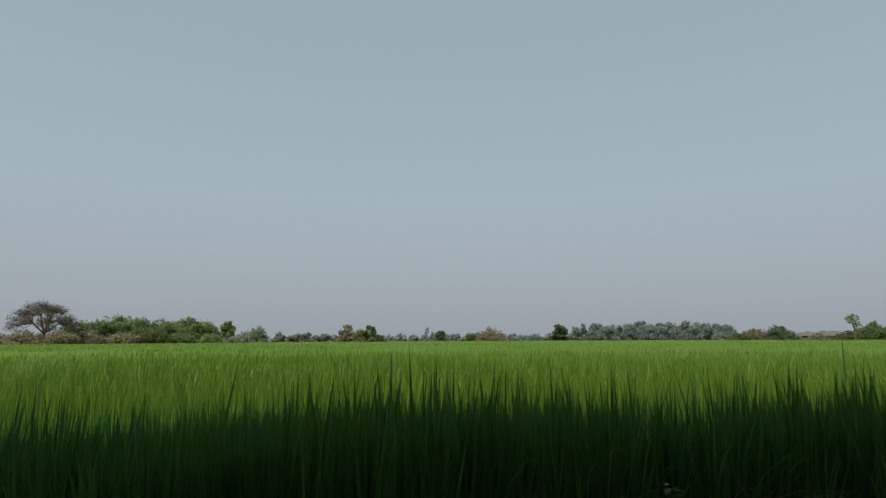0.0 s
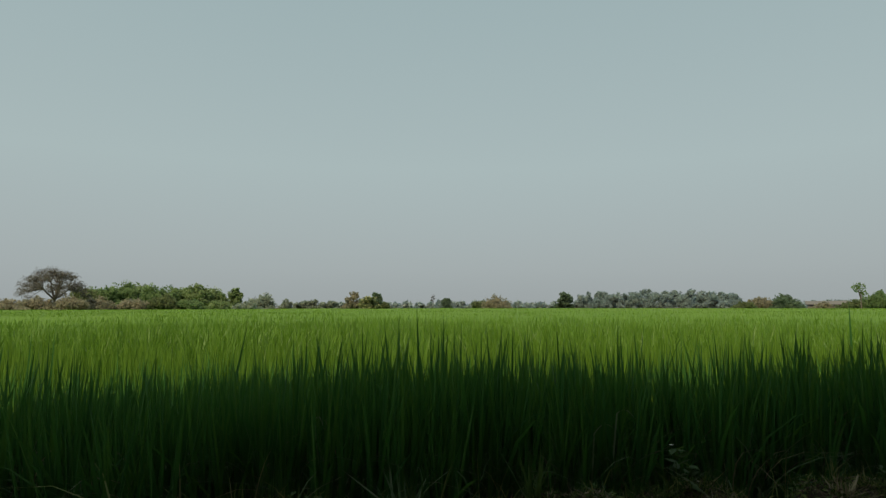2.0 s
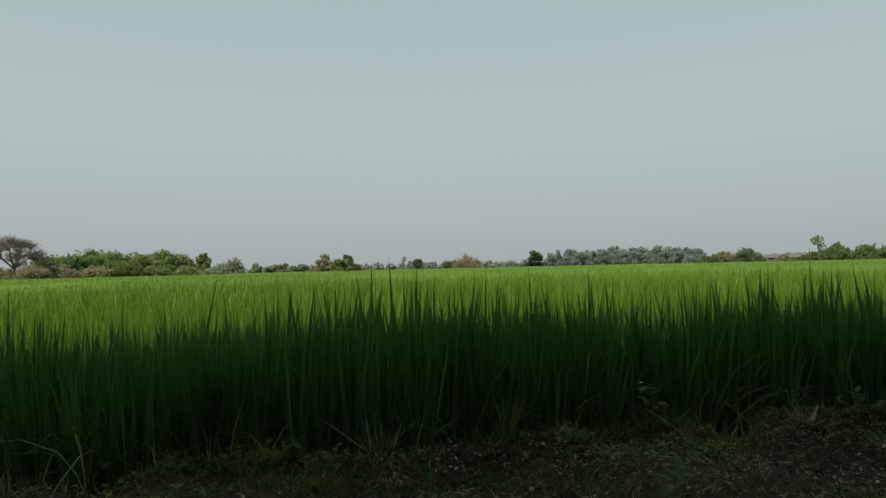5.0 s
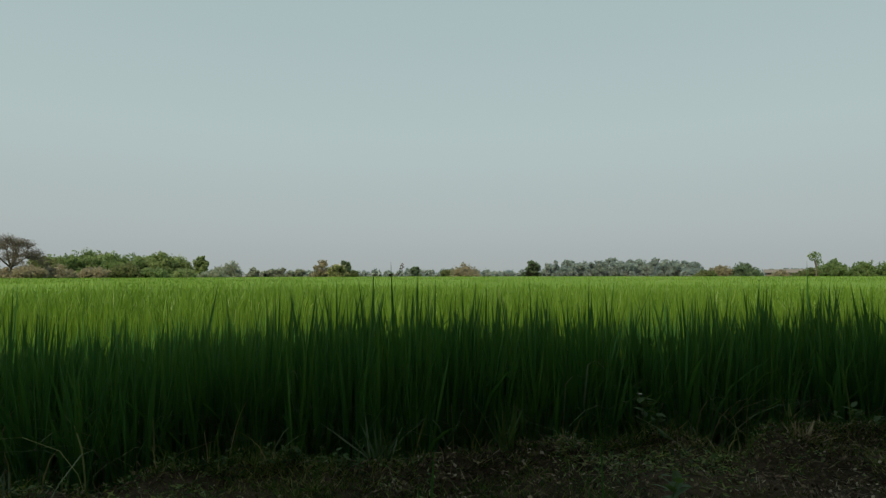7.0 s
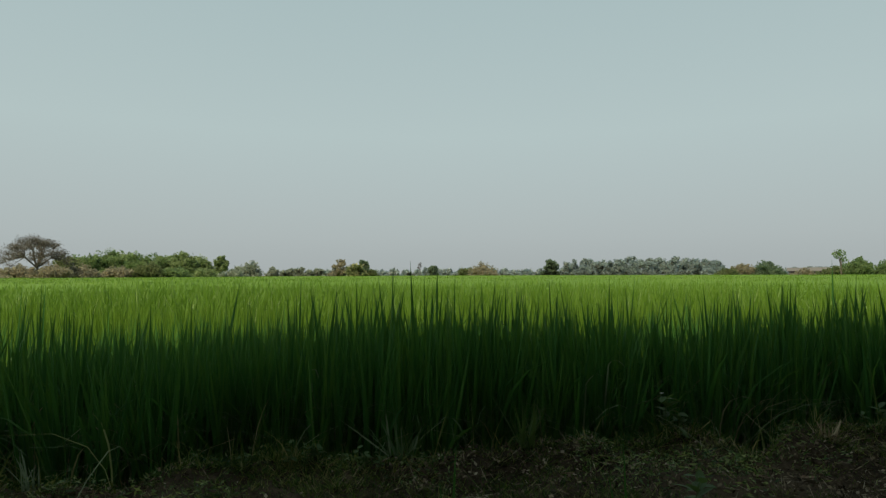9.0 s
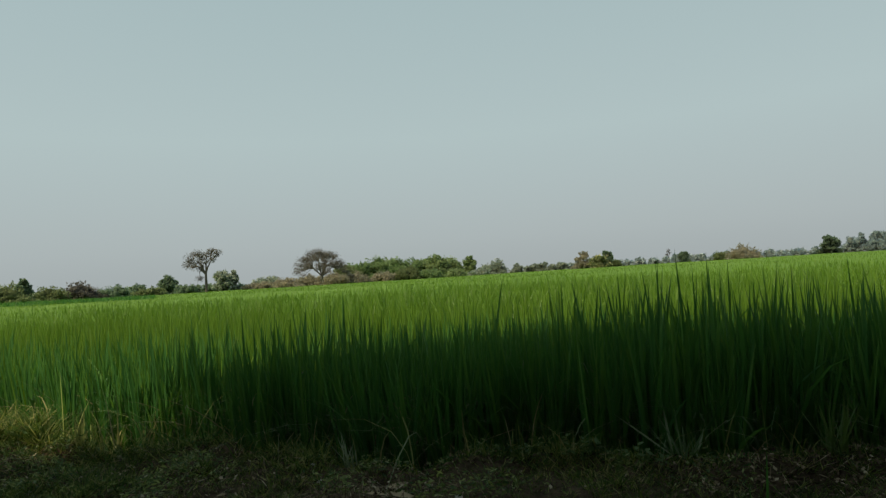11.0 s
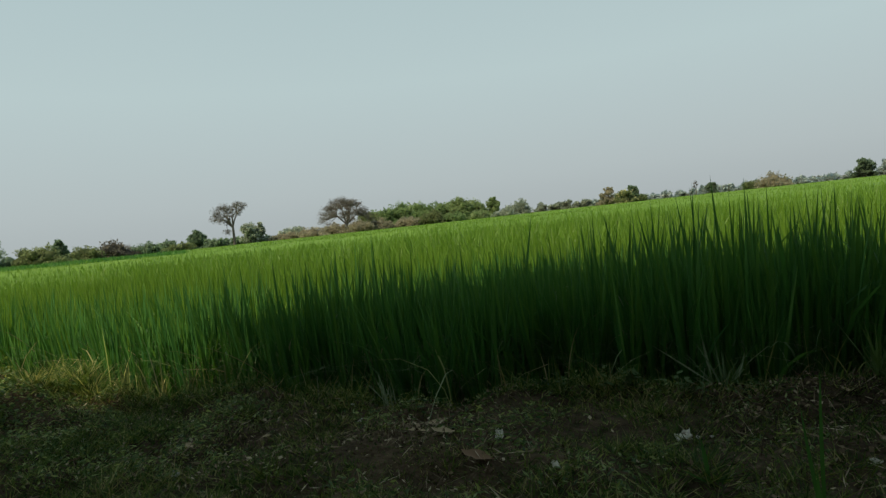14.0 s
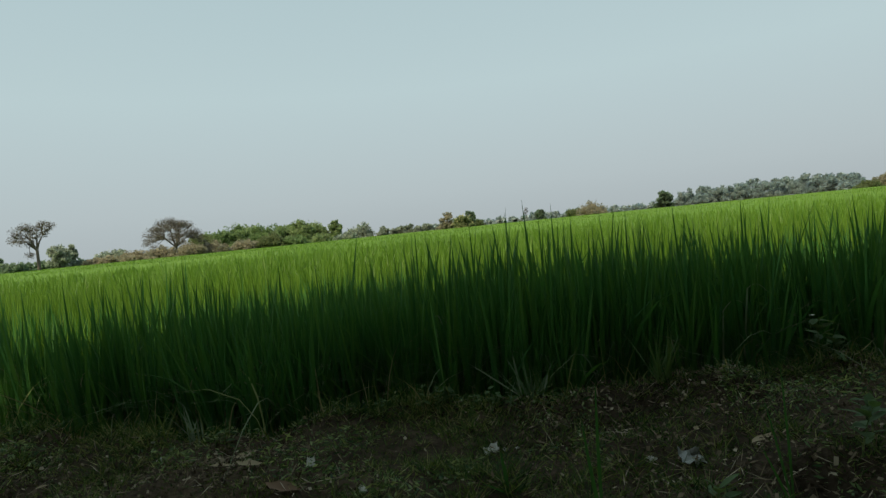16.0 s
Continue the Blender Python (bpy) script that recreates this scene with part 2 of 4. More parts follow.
# ---- the ground: one sheet with the bank in it ----
EDGE_X = [-900, -60, -15, -10, -7.1, -6.1, -5.05, -4.14, -3.56, -3.17, -2.94, -2.6, -2.3, -2.0, -1.7, -1.5, -1.25, -1.15, -1.08, -0.95, -0.8, -0.7, -0.45, -0.2, -0.07, 0.05, 0.16, 0.39, 0.55, 0.77, 0.94, 1.1, 1.25, 1.38, 1.47, 1.54, 1.66, 1.8, 2.02, 2.35, 2.5, 4, 9, 60, 900]
EDGE_Y = [4.3, 4.3, 4.35, 4.40, 4.15, 3.88, 3.70, 3.53, 3.38, 3.27, 3.29, 3.44, 3.45, 3.43, 3.40, 3.35, 3.33, 3.37, 3.55, 3.56, 3.58, 3.61, 3.62, 3.58, 3.59, 3.65, 3.67, 3.76, 3.79, 3.80, 3.85, 3.93, 4.00, 4.02, 3.79, 3.68, 3.73, 3.90, 3.99, 4.03, 4.00, 3.95, 4.0, 4.0, 4.0]


def bank_edge(x):
    return np.interp(x, EDGE_X, EDGE_Y)


def ground_height(x, y):
    x, y = np.asarray(x, float), np.asarray(y, float)
    t = np.clip((bank_edge(x) + 0.06 - y + 0.05 * vnoise(x, y, 0.3, 5)) / 0.15, 0, 1)
    t = t * t * (3 - 2 * t)
    near = np.exp(-((x + 1) ** 2 / 120 + (y - 2) ** 2 / 60))
    z = t * (0.13 + near * (0.034 * vnoise(x, y, 0.55, 1) + 0.036 * vnoise(x, y, 0.19, 2) + 0.012 * vnoise(x, y, 0.08, 3)))
    z -= 0.08 * (1 - t) * np.exp(-((y - bank_edge(x) - 0.30) / 0.28) ** 2) * near
    z += 0.13 * t * np.exp(-(((x + 6.6) / 1.9) ** 2 + ((y - 3.2) / 0.8) ** 2)) + 0.05 * t * np.exp(-(((x + 4.4) / 0.8) ** 2 + ((y - 2.7) / 0.5) ** 2))
    z += 0.05 * t * np.exp(-(((x - 2.1) / 0.5) ** 2 + ((y - 3.7) / 0.4) ** 2))
    rough = t * np.clip((-2.3 - x) / 0.8, 0, 1) * np.exp(-np.clip(-x - 9, 0, 9))
    z += rough * (0.075 * vnoise(x, y, 0.46, 61) + 0.045 * vnoise(x, y, 0.21, 62))
    z += 0.030 * t * np.clip((x - 0.1) / 0.5, 0, 1) * np.exp(-np.clip(x - 4, 0, 9)) * vnoise(x, y, 0.36, 64)
    z += 0.035 * t * np.exp(-(((x + 3.55) / 0.75) ** 2 + ((y - 2.95) / 0.30) ** 2))
    s = np.clip(((x + 5.0) * 1.45 - (y - 2.80) * 0.55) / 2.405, 0, 1)
    off = np.hypot(x + 5.0 - 1.45 * s, y - 2.80 + 0.55 * s) + 0.05 * vnoise(x, y, 0.25, 63)
    z -= 0.11 * t * np.exp(-(off / 0.12) ** 2)
    # the washed-out hollow: steep at its back, open towards the path
    wall = 2.10 + 0.05 * vnoise(x, y, 0.16, 66)
    z -= 0.24 * np.exp(-((x + 3.28) / 0.36) ** 4) * np.clip((wall - y) / 0.09, 0, 1) * np.exp(-(np.clip(1.85 - y, 0, 9) / 0.45) ** 2)
    z -= 0.16 * np.exp(-(((x + 3.27) / 0.09) ** 2 + ((y - 2.13) / 0.10) ** 2)) + 0.13 * np.exp(-(((x + 3.70) / 0.10) ** 2 + ((y - 2.15) / 0.08) ** 2))
    z += 0.05 * vnoise(x, y, 0.10, 67) * np.exp(-(((x + 3.28) / 0.45) ** 2 + ((y - 2.07) / 0.12) ** 2))
    z += 0.04 * t * np.exp(-((bank_edge(x) - 0.14 - y) / 0.13) ** 2) * near
    z += 0.06 * t * np.exp(-(((x + 3.3) / 0.45) ** 2 + ((y - 2.75) / 0.30) ** 2))
    return z


def graded(lo, hi, step, far, growth=1.22):
    mid = list(np.arange(lo, hi + step / 2, step))
    right, left, s = [], [], step
    x = mid[-1]
    while x < far:
        s *= growth
        x += s
        right.append(x)
    s, x = step, mid[0]
    while x > -far:
        s *= growth
        x -= s
        left.append(x)
    return np.array(left[::-1] + mid + right)


gx, gy = graded(-7.5, 3.4, 0.042, 1500), graded(1.2, 4.6, 0.042, 1500)
X, Y = np.meshgrid(gx, gy)
Z = ground_height(X, Y)
_nx, _ny = len(gx), len(gy)
_idx = np.arange(_nx * _ny).reshape(_ny, _nx)
_q = np.stack([_idx[:-1, :-1], _idx[:-1, 1:], _idx[1:, 1:], _idx[1:, :-1]], -1)
ground = mesh_of("ground", np.stack([X, Y, Z], -1), _q, SOIL, smooth=True)
tagged(ground, "brown earth bank with patchy turf along wet rice field", "ground", kind="structure")


# ---- the rice field ----
def field_top(r, az):
    """The crop's height: it rises a little towards the far side, more on the far left."""
    return 0.765 + (0.15 - 0.13 * np.clip((az - 8) / 14, 0, 1) * np.clip((58 - az) / 14, 0, 1)) * np.clip(r / 90, 0, 1.2) + 0.35 * np.clip((az - 50) / 25, 0, 1) * np.clip((r - 30) / 40, 0, 1)


def near_rice():
    """Rice by the bank, blade by blade: hills of tillers, each a spear of a few erect leaves."""
    step = 0.14
    hx, hy = np.meshgrid(np.arange(-16, 6.5, step), np.arange(3.2, 8.6, step))
    hx, hy = hx.ravel(), hy.ravel()
    hx, hy = hx + rng.uniform(-0.07, 0.07, len(hx)), hy + rng.uniform(-0.07, 0.07, len(hy))
    keep = (hy > bank_edge(hx) + 0.12 + 0.05 * vnoise(hx, hy, 0.4, 9)) & (hx > -1.45 * hy - 5.5) & (hx < 0.95 * hy + 0.3)
    hx, hy = hx[keep], hy[keep]
    depth = hy - bank_edge(hx)
    front = np.clip((1.0 - depth) / 0.25, 0, 1)
    row = np.interp(hx, [-16, -3, -1.8, -0.9, -0.4, 0.9, 1.8, 4], [0.74, 0.74, 0.765, 0.820, 0.862, 0.868, 0.900, 0.925])
    top = 0.735 + (row - 0.735) * front + 0.045 * vnoise(hx, hy, 0.7, 11) + rng.normal(0, 0.03, len(hx))
    top *= 1 - 0.20 * np.exp(-np.clip(depth - 0.1, 0, 9) / 0.12) * rng.uniform(0, 1, len(hx))
    near = np.hypot(hx, hy - 0.8) < 5.5
    tillers = np.where(near, 7, np.where(hy < 6.4, 5, 4))
    i = np.repeat(np.arange(len(hx)), tillers)
    m = len(i)
    ta = rng.uniform(0, 2 * math.pi, m)
    rad = 0.075 * np.sqrt(rng.uniform(0, 1, m))
    tx, ty = hx[i] + rad * np.cos(ta), hy[i] + rad * np.sin(ta)
    th = top[i] * np.clip(0.64 + 0.40 * rng.beta(2.0, 1.5, m), 0.6, 1.04)
    leader = rng.uniform(0, 1, m) < front[i] * np.interp(hx[i], [-4, -2.8, -2.2, -0.9, -0.5, 0.7, 1.4, 2.0], [0.08, 0.13, 0.21, 0.22, 0.30, 0.30, 0.24, 0.20])
    th = np.where(leader, top[i] * rng.triangular(0.97, 1.03, 1.11, m) * np.interp(hx[i], [-3.2, -2.5, -2.0, -1.6, -0.5, -0.2, 0.05, 0.3, 1.2], [1.0, 1.07, 1.07, 1.0, 1.04, 1.09, 1.09, 1.06, 1.01]), th)
    th = np.where(rng.uniform(0, 1, m) < 0.006 * front[i], top[i] * rng.uniform(1.12, 1.22, m), th)
    tl, tw = np.abs(rng.normal(0.03, 0.06, m)), ta + rng.normal(0, 0.5, m)
    k = np.repeat(np.arange(m), 4)
    n = len(k)
    rank = np.tile(np.arange(4), m)
    h = th[k] * np.where(leader[k] & (rank > 0), 0.94, 1) * np.array([1.0, 0.93, 0.82, 0.66])[rank] * rng.uniform(0.93, 1.0, n)
    lean = tl[k] + np.abs(rng.normal(0, 0.022, n)) * (1 + 1.7 * rank)
    way = tw[k] + rng.normal(0, 0.5, n) * (1 + 0.6 * rank)
    droop = np.where(rng.uniform(0, 1, n) < 0.05 + 0.05 * rank, rng.uniform(0.12, 0.45, n), rng.uniform(0, 0.06, n))
    base = np.stack([tx[k] + rng.normal(0, 0.006, n), ty[k] + rng.normal(0, 0.006, n), np.full(n, -0.07)], -1)
    width = np.where(leader[k] & (rank < 2), rng.uniform(0.012, 0.021, n), rng.uniform(0.008, 0.0165, n))
    turn = rng.normal(0, 0.9, n)
    # sunlit places, further back and at the left, get the yellower sun-toned leaf
    yellow = rng.uniform(0, 1, n) < np.clip((ty[k] - 4.7) / 1.8 + np.clip((-1.9 - tx[k]) / 1.3, 0, 0.62), 0, 1)
    for name, on, mat, label in (("rice_plants", ~yellow, RICE, "tall dense green rice plants along the earth bank"), ("sun_tone_rice_plants", yellow, RICE_SUN_TONE, "sunlit yellow-green rice plants behind the first rows")):
        v, f = blades(base[on], h[on] + 0.06, lean[on], way[on], droop[on], width[on], turn[on], 5 if mat is RICE else 3, 0.65, 2.6)
        tagged(mesh_of(name, v, f, mat), label, "rice", kind="stuff")


def ring_rice(name, r0, r1, per_m2, width, segs, material, seed, low=0.45, a0=-44, a1=92, extra=0.0):
    """Rice further off: fewer and broader blades."""
    g = np.random.default_rng(seed)
    n = int(0.5 * (r1 * r1 - r0 * r0) * radians(a1 - a0) * per_m2)
    r = np.sqrt(g.uniform(r0 * r0, r1 * r1, n))
    az = g.uniform(a0, a1, n)
    x, y = -r * np.sin(np.radians(az)), 0.8 + r * np.cos(np.radians(az))
    keep = (y > bank_edge(x) + 0.15) & ~((y < 8.6) & (x > -16) & (x > -1.45 * y - 5.5) & (x < 0.95 * y + 0.3))
    x, y, r, az = x[keep], y[keep], r[keep], az[keep]
    n = len(x)
    top = field_top(r, az) + extra + 0.05 * vnoise(x, y, 1.3, 4) + 0.04 * vnoise(x, y, 7, 6)
    h = (top - low) * np.clip(g.beta(4, 1.7, n) * 1.12, 0.4, 1.15)
    base = np.stack([x, y, np.full(n, low)], -1)
    a = g.uniform(0, 2 * math.pi, n)
    lean, droop, wide, turn = np.abs(g.normal(0.08, 0.12, n)), g.uniform(0, 0.35, n), width * g.uniform(0.7, 1.3, n), g.uniform(0, math.pi, n)
    green = g.uniform(0, 1, n) > (y - 4.7) / 1.8
    if green.any():
        v, f = blades(base[green], h[green], lean[green], a[green], droop[green], wide[green], turn[green], segs, 0.9)
        tagged(mesh_of("rice_edge_plants", v, f, RICE), "green rice plants along the far stretch of the bank", "rice", kind="stuff")
        base, h, lean, a, droop, wide, turn = (q[~green] for q in (base, h, lean, a, droop, wide, turn))
    v, f = blades(base, h, lean, a, droop, wide, turn, segs, 0.9)
    return mesh_of(name, v, f, material)


near_rice()
tagged(ring_rice("rice_field_middle", 5.0, 20, 200, 0.020, 2, RICE_SUN_TONE, 21, 0.0), "sunlit green rice crop in the paddy field", "rice", kind="stuff")
tagged(ring_rice("rice_field_further", 20, 55, 24, 0.055, 1, RICE_SUN_TONE, 22), "bright yellow-green rice crop further out", "rice", kind="stuff")
tagged(ring_rice("rice_field_far", 55, 125, 6, 0.13, 1, RICE_SUN_TONE, 23), "bright yellow-green rice crop reaching the trees", "rice", kind="stuff")
tagged(ring_rice("rice_field_corner", 16, 36, 70, 0.04, 2, RICE_SUN_TONE, 25, 0.0, 68, 92), "sunlit green rice crop beside the far bank", "rice", kind="stuff")
tagged(ring_rice("neighbour_rice_plot", 39, 62, 22, 0.05, 2, RICE, 24, 0.45, 46, 90, 0.16), "taller darker green rice in the neighbouring plot", "rice", kind="stuff")

# the closed leaf cover under the blade ends, away from the bank
_r = np.concatenate([np.arange(7.5, 40, 0.7), np.arange(40, 140, 3.0)])
_a = np.arange(-50, 98.1, 1.0)
R, A = np.meshgrid(_r, _a)
cx, cy = -R * np.sin(np.radians(A)), 0.8 + R * np.cos(np.radians(A))
cz = field_top(R, A) - 0.13 - 0.45 * np.clip((26 - R) / 18, 0, 1) ** 1.3 + 0.05 * vnoise(cx, cy, 1.6, 8)
cz = np.where(cy < bank_edge(cx) + 1.0, -0.05, cz)
_idx = np.arange(R.size).reshape(R.shape)
_q = np.stack([_idx[:-1, :-1], _idx[1:, :-1], _idx[1:, 1:], _idx[:-1, 1:]], -1)
tagged(mesh_of("rice_canopy", np.stack([cx, cy, cz], -1), _q, CANOPY, smooth=True), "closed green leaf cover of the rice crop", "rice", kind="stuff")


# ---- trees ----
def lobes(width, height, low, count, gen, skirt=0, depth=None):
    """Centres and sizes of the leaf masses that make up a crown."""
    c = []
    d = depth or width
    for k in range(count):
        a = 2 * math.pi * (k + gen.uniform(-0.3, 0.3)) / max(1, count - 1)
        q = 0 if k == 0 else gen.uniform(0.4, 1.0)
        rr = gen.uniform(0.16, 0.30) * width
        z = low + (height - low) * gen.uniform(0.25, 0.72) * (1.12 - 0.35 * q)
        c.append((q * (width / 2 - rr) * math.cos(a), q * (d / 2 - rr) * math.sin(a), z, rr, min(rr * gen.uniform(0.7, 1.1), (height - low) * 0.45)))
    top = max(z + rz for *_, z, rr, rz in c)
    c = [(x, y, z * height / top, rr, rz) for x, y, z, rr, rz in c]
    for k in range(skirt):
        rr = gen.uniform(0.14, 0.22) * width
        c.append((gen.uniform(-0.5, 0.5) * width * 0.9, gen.uniform(-0.4, 0.4) * d, gen.uniform(0.12, 0.3) * height, rr, min(rr, height * 0.25)))
    return c


def crown_points(ls, per, gen):
    """Places for leaves: each mass is made of many uneven clumps with gaps between them."""
    pts = []
    for x, y, z, rr, rz in ls:
        k = 15
        d = gen.normal(size=(k, 3))
        d[:, 2] = d[:, 2] * 0.8 + 0.25
        d /= np.linalg.norm(d, axis=1)[:, None]
        c = d * gen.uniform(0.45, 0.86, (k, 1))
        own = gen.integers(0, k, per)
        e = gen.normal(size=(per, 3))
        e /= np.linalg.norm(e, axis=1)[:, None]
        e *= gen.uniform(0, 1, (per, 1)) ** 0.45 * gen.uniform(0.22, 0.42, (k, 1))[own]
        pts.append(np.array([x, y, z]) + (c[own] + e) * np.array([rr, rr, rz]))
    return np.concatenate(pts)


def crown_mesh(ls, per, leaf, flat, gen, heart=0.0):
    """Leaves on every mass of a crown; a heart of closed leaf cover inside each where the crown is dense."""
    v, f = random_leaves(crown_points(ls, per, gen), leaf, flat, gen)
    if not heart:
        return v, f
    u, w = np.meshgrid(np.linspace(0, 2 * math.pi, 8)[:-1], np.linspace(0.08, math.pi - 0.08, 5))
    d = np.stack([np.sin(w) * np.cos(u), np.sin(w) * np.sin(u), np.cos(w)], -1).reshape(-1, 3)
    q = np.array([[7 * a + b, 7 * a + 7 + b, 7 * a + 7 + (b + 1) % 7, 7 * a + (b + 1) % 7] for a in range(4) for b in range(7)])
    vs, fs, k = [v], [f], len(v)
    for x, y, z, rr, rz in ls:
        vs.append(np.array([x, y, z]) + d * heart * gen.uniform(0.80, 1.15, (len(d), 1)) * np.array([rr, rr, rz]))
        fs.append(q + k)
        k += len(d)
    return np.concatenate(vs), np.concatenate(fs)


def leafy_tree(name, height, width, seed, material, low=0.25, count=9, per=170, leaf=0.30, trunk_r=None, label="", category="tree", group=""):
    """A tree: tapered trunk with limbs, and a crown of many leaves in uneven masses."""
    gen = np.random.default_rng(seed)
    root = new(name)
    ls = lobes(width, height, low * height, count, gen, 6 if low < 0.1 else 0)
    tv, tq = [], []
    r = trunk_r or 0.022 * height
    fork = Vector((gen.uniform(-0.03, 0.03) * width, 0, low * height))
    tube(tv, tq, (0, 0, -0.1), fork, r, r * 0.75, 7)
    for x, y, z, rr, rz in ls:
        mid = fork.lerp(Vector((x, y, z)), 0.5) + Vector((0, 0, 0.06 * height))
        tube(tv, tq, fork, mid, r * 0.55, r * 0.3)
        tube(tv, tq, mid, (x, y, z), r * 0.3, r * 0.1)
        for _ in range(3):
            d = Vector(gen.normal(size=3)).normalized()
            tube(tv, tq, (x, y, z), (x + d.x * rr * 0.9, y + d.y * rr * 0.9, z + abs(d.z) * rz), r * 0.12, r * 0.04, 4)
    mesh_of("trunk", tv, tq, BARK, root, True)
    v, f = crown_mesh(ls, per, leaf, 0.3, gen, 0.50 if low < 0.1 and material is not LEAF_HAZED else 0)
    mesh_of("crown", v, f, material, root)
    return tagged(root, label, category, group)


def bare_tree(name, height, masses, seed, leaves, label="", fork_at=(0, 0, 0.3), twigs=20, per=330, leaf=0.013):
    """A thin-leaved tree: trunk, bent limbs to each leaf mass, twigs that show through sparse leaves. Masses in units of the height."""
    gen = np.random.default_rng(seed)
    root = new(name)
    tv, tq, pts = [], [], []
    r = 0.030 * height
    fork = Vector(fork_at) * height
    half = Vector((fork.x * 0.3, 0, fork.z * 0.5))
    tube(tv, tq, (0, 0, -0.1), half, r * 1.15, r * 0.9, 8)
    tube(tv, tq, half, fork, r * 0.9, r * 0.75, 8)
    stems = {}

    def side_of(x, y):
        return int((math.atan2(y, x - fork_at[0]) + math.pi) / (2 * math.pi) * 5), math.hypot(x - fork_at[0], y) > 0.3

    for x, y, z, rr, rz in masses:
        stems.setdefault(side_of(x, y), []).append(Vector((x, y, z)) * height)
    trunk = mesh_of("trunk", [tuple(p) for p in tv], tq, BARK, root, True)
    wood = {k: ([], []) for k in stems}
    for k, ends in stems.items():
        mean = sum(ends, Vector()) / len(ends)
        knee = fork.lerp(mean, 0.28) + Vector((gen.uniform(-0.02, 0.02), gen.uniform(-0.02, 0.02), 0.02)) * height
        stems[k] = fork.lerp(mean, 0.55) + Vector((gen.uniform(-0.02, 0.02), gen.uniform(-0.02, 0.02), 0.05)) * height
        tube(*wood[k], fork, knee, r * 0.6, r * 0.5, 6)
        tube(*wood[k], knee, stems[k], r * 0.5, r * 0.33, 6)
    for x, y, z, rr, rz in masses:
        c = Vector((x, y, z - 0.4 * rz)) * height
        k = side_of(x, y)
        start = stems[k]
        mid = start.lerp(c, 0.5) + Vector((gen.uniform(-0.02, 0.02), gen.uniform(-0.02, 0.02), 0.02)) * height
        tube(*wood[k], start, mid, r * 0.28, r * 0.2, 5)
        tube(*wood[k], mid, c, r * 0.2, r * 0.11, 5)
        for _ in range(twigs):
            d = gen.normal(size=3)
            d /= np.linalg.norm(d)
            e = Vector((x + d[0] * rr, y + d[1] * rr, z + (0.6 * d[2] + 0.25) * rz)) * height
            tube(*wood[k], c.lerp(mid, gen.uniform(0, 0.5)), e, r * 0.085, r * 0.03, 3)
        d = gen.normal(size=(per, 3))
        d /= np.linalg.norm(d, axis=1)[:, None]
        pts.append((np.array([x, y, z]) + d * gen.uniform(0.35, 1.15, per)[:, None] * np.array([rr, rr, rz])) * height)
    for v, q in wood.values():
        mesh_of("limb", [tuple(p) for p in v], q, BARK, trunk, True)
    v, f = random_leaves(np.concatenate(pts), leaf * height, 0.3, gen)
    mesh_of("crown", v, f, leaves, root)
    return tagged(root, label, "tree")


def dome(count, left, right, thick, drop, seed):
    """Leaf masses of a flat spreading crown, in units of the tree's height."""
    gen = np.random.default_rng(seed)
    mid, half = (left + right) / 2, (right - left) / 2
    out = []
    for k in range(count):
        a, q = 2.4 * k + gen.uniform(-0.3, 0.3), math.sqrt((k + 0.5) / count)
        rr = gen.uniform(0.10, 0.15)
        z = 0.985 - drop * q ** 2.2 - thick * gen.uniform(0, 1) - 0.6 * rr
        out.append((mid + q * math.cos(a) * (half - rr * 0.8), q * math.sin(a) * (half - rr), z, rr, rr * 0.62))
    return out


def bush(name, height, width, seed, material, label="", per=150, leaf=0.22, count=8, group="", category="bush", flowers=None):
    """A low bush: stems from the ground and leaf masses down to it."""
    gen = np.random.default_rng(seed)
    root = new(name)
    ls = lobes(width, height, 0.05 * height, count, gen, 5)
    tv, tq = [], []
    for x, y, z, rr, rz in ls:
        tube(tv, tq, (x * 0.2, y * 0.2, -0.1), (x, y, z), 0.02 * height, 0.007 * height)
        for _ in range(2):
            d = Vector(gen.normal(size=3)).normalized()
            tube(tv, tq, (x, y, z), (x + d.x * rr, y + d.y * rr, z + abs(d.z) * rz * 1.15), 0.008 * height, 0.002 * height, 4)
    mesh_of("stem", tv, tq, BARK, root, True)
    v, f = crown_mesh(ls, per, leaf, 0.2, gen, 0.50)
    mesh_of("crown", v, f, material, root)
    if flowers:
        v, f = random_leaves(crown_points([(x, y, z, rr * 1.08, rz * 1.08) for x, y, z, rr, rz in ls], 90, gen), leaf * 0.8, 0.2, gen)
        mesh_of("blossom", v, f, flowers, root, label="pale yellow blossom")
    return tagged(root, label, category, group)


def bearing(az, dist, turn=None):
    """The pose of a thing at a bearing (degrees to the left of +y) and distance from the camera's stand, facing it."""
    return pose(-dist * math.sin(radians(az)), 0.8 + dist * math.cos(radians(az)), 0.0, 0, 0, az if turn is None else turn)


def put(ob, az, dist, turn=None):
    ob.matrix_basis = bearing(az, dist, turn)
    return ob


def rise(el, dist):
    return 0.98 + dist * math.tan(radians(el))


def span(degrees, dist):
    return 2 * dist * math.tan(radians(degrees / 2))


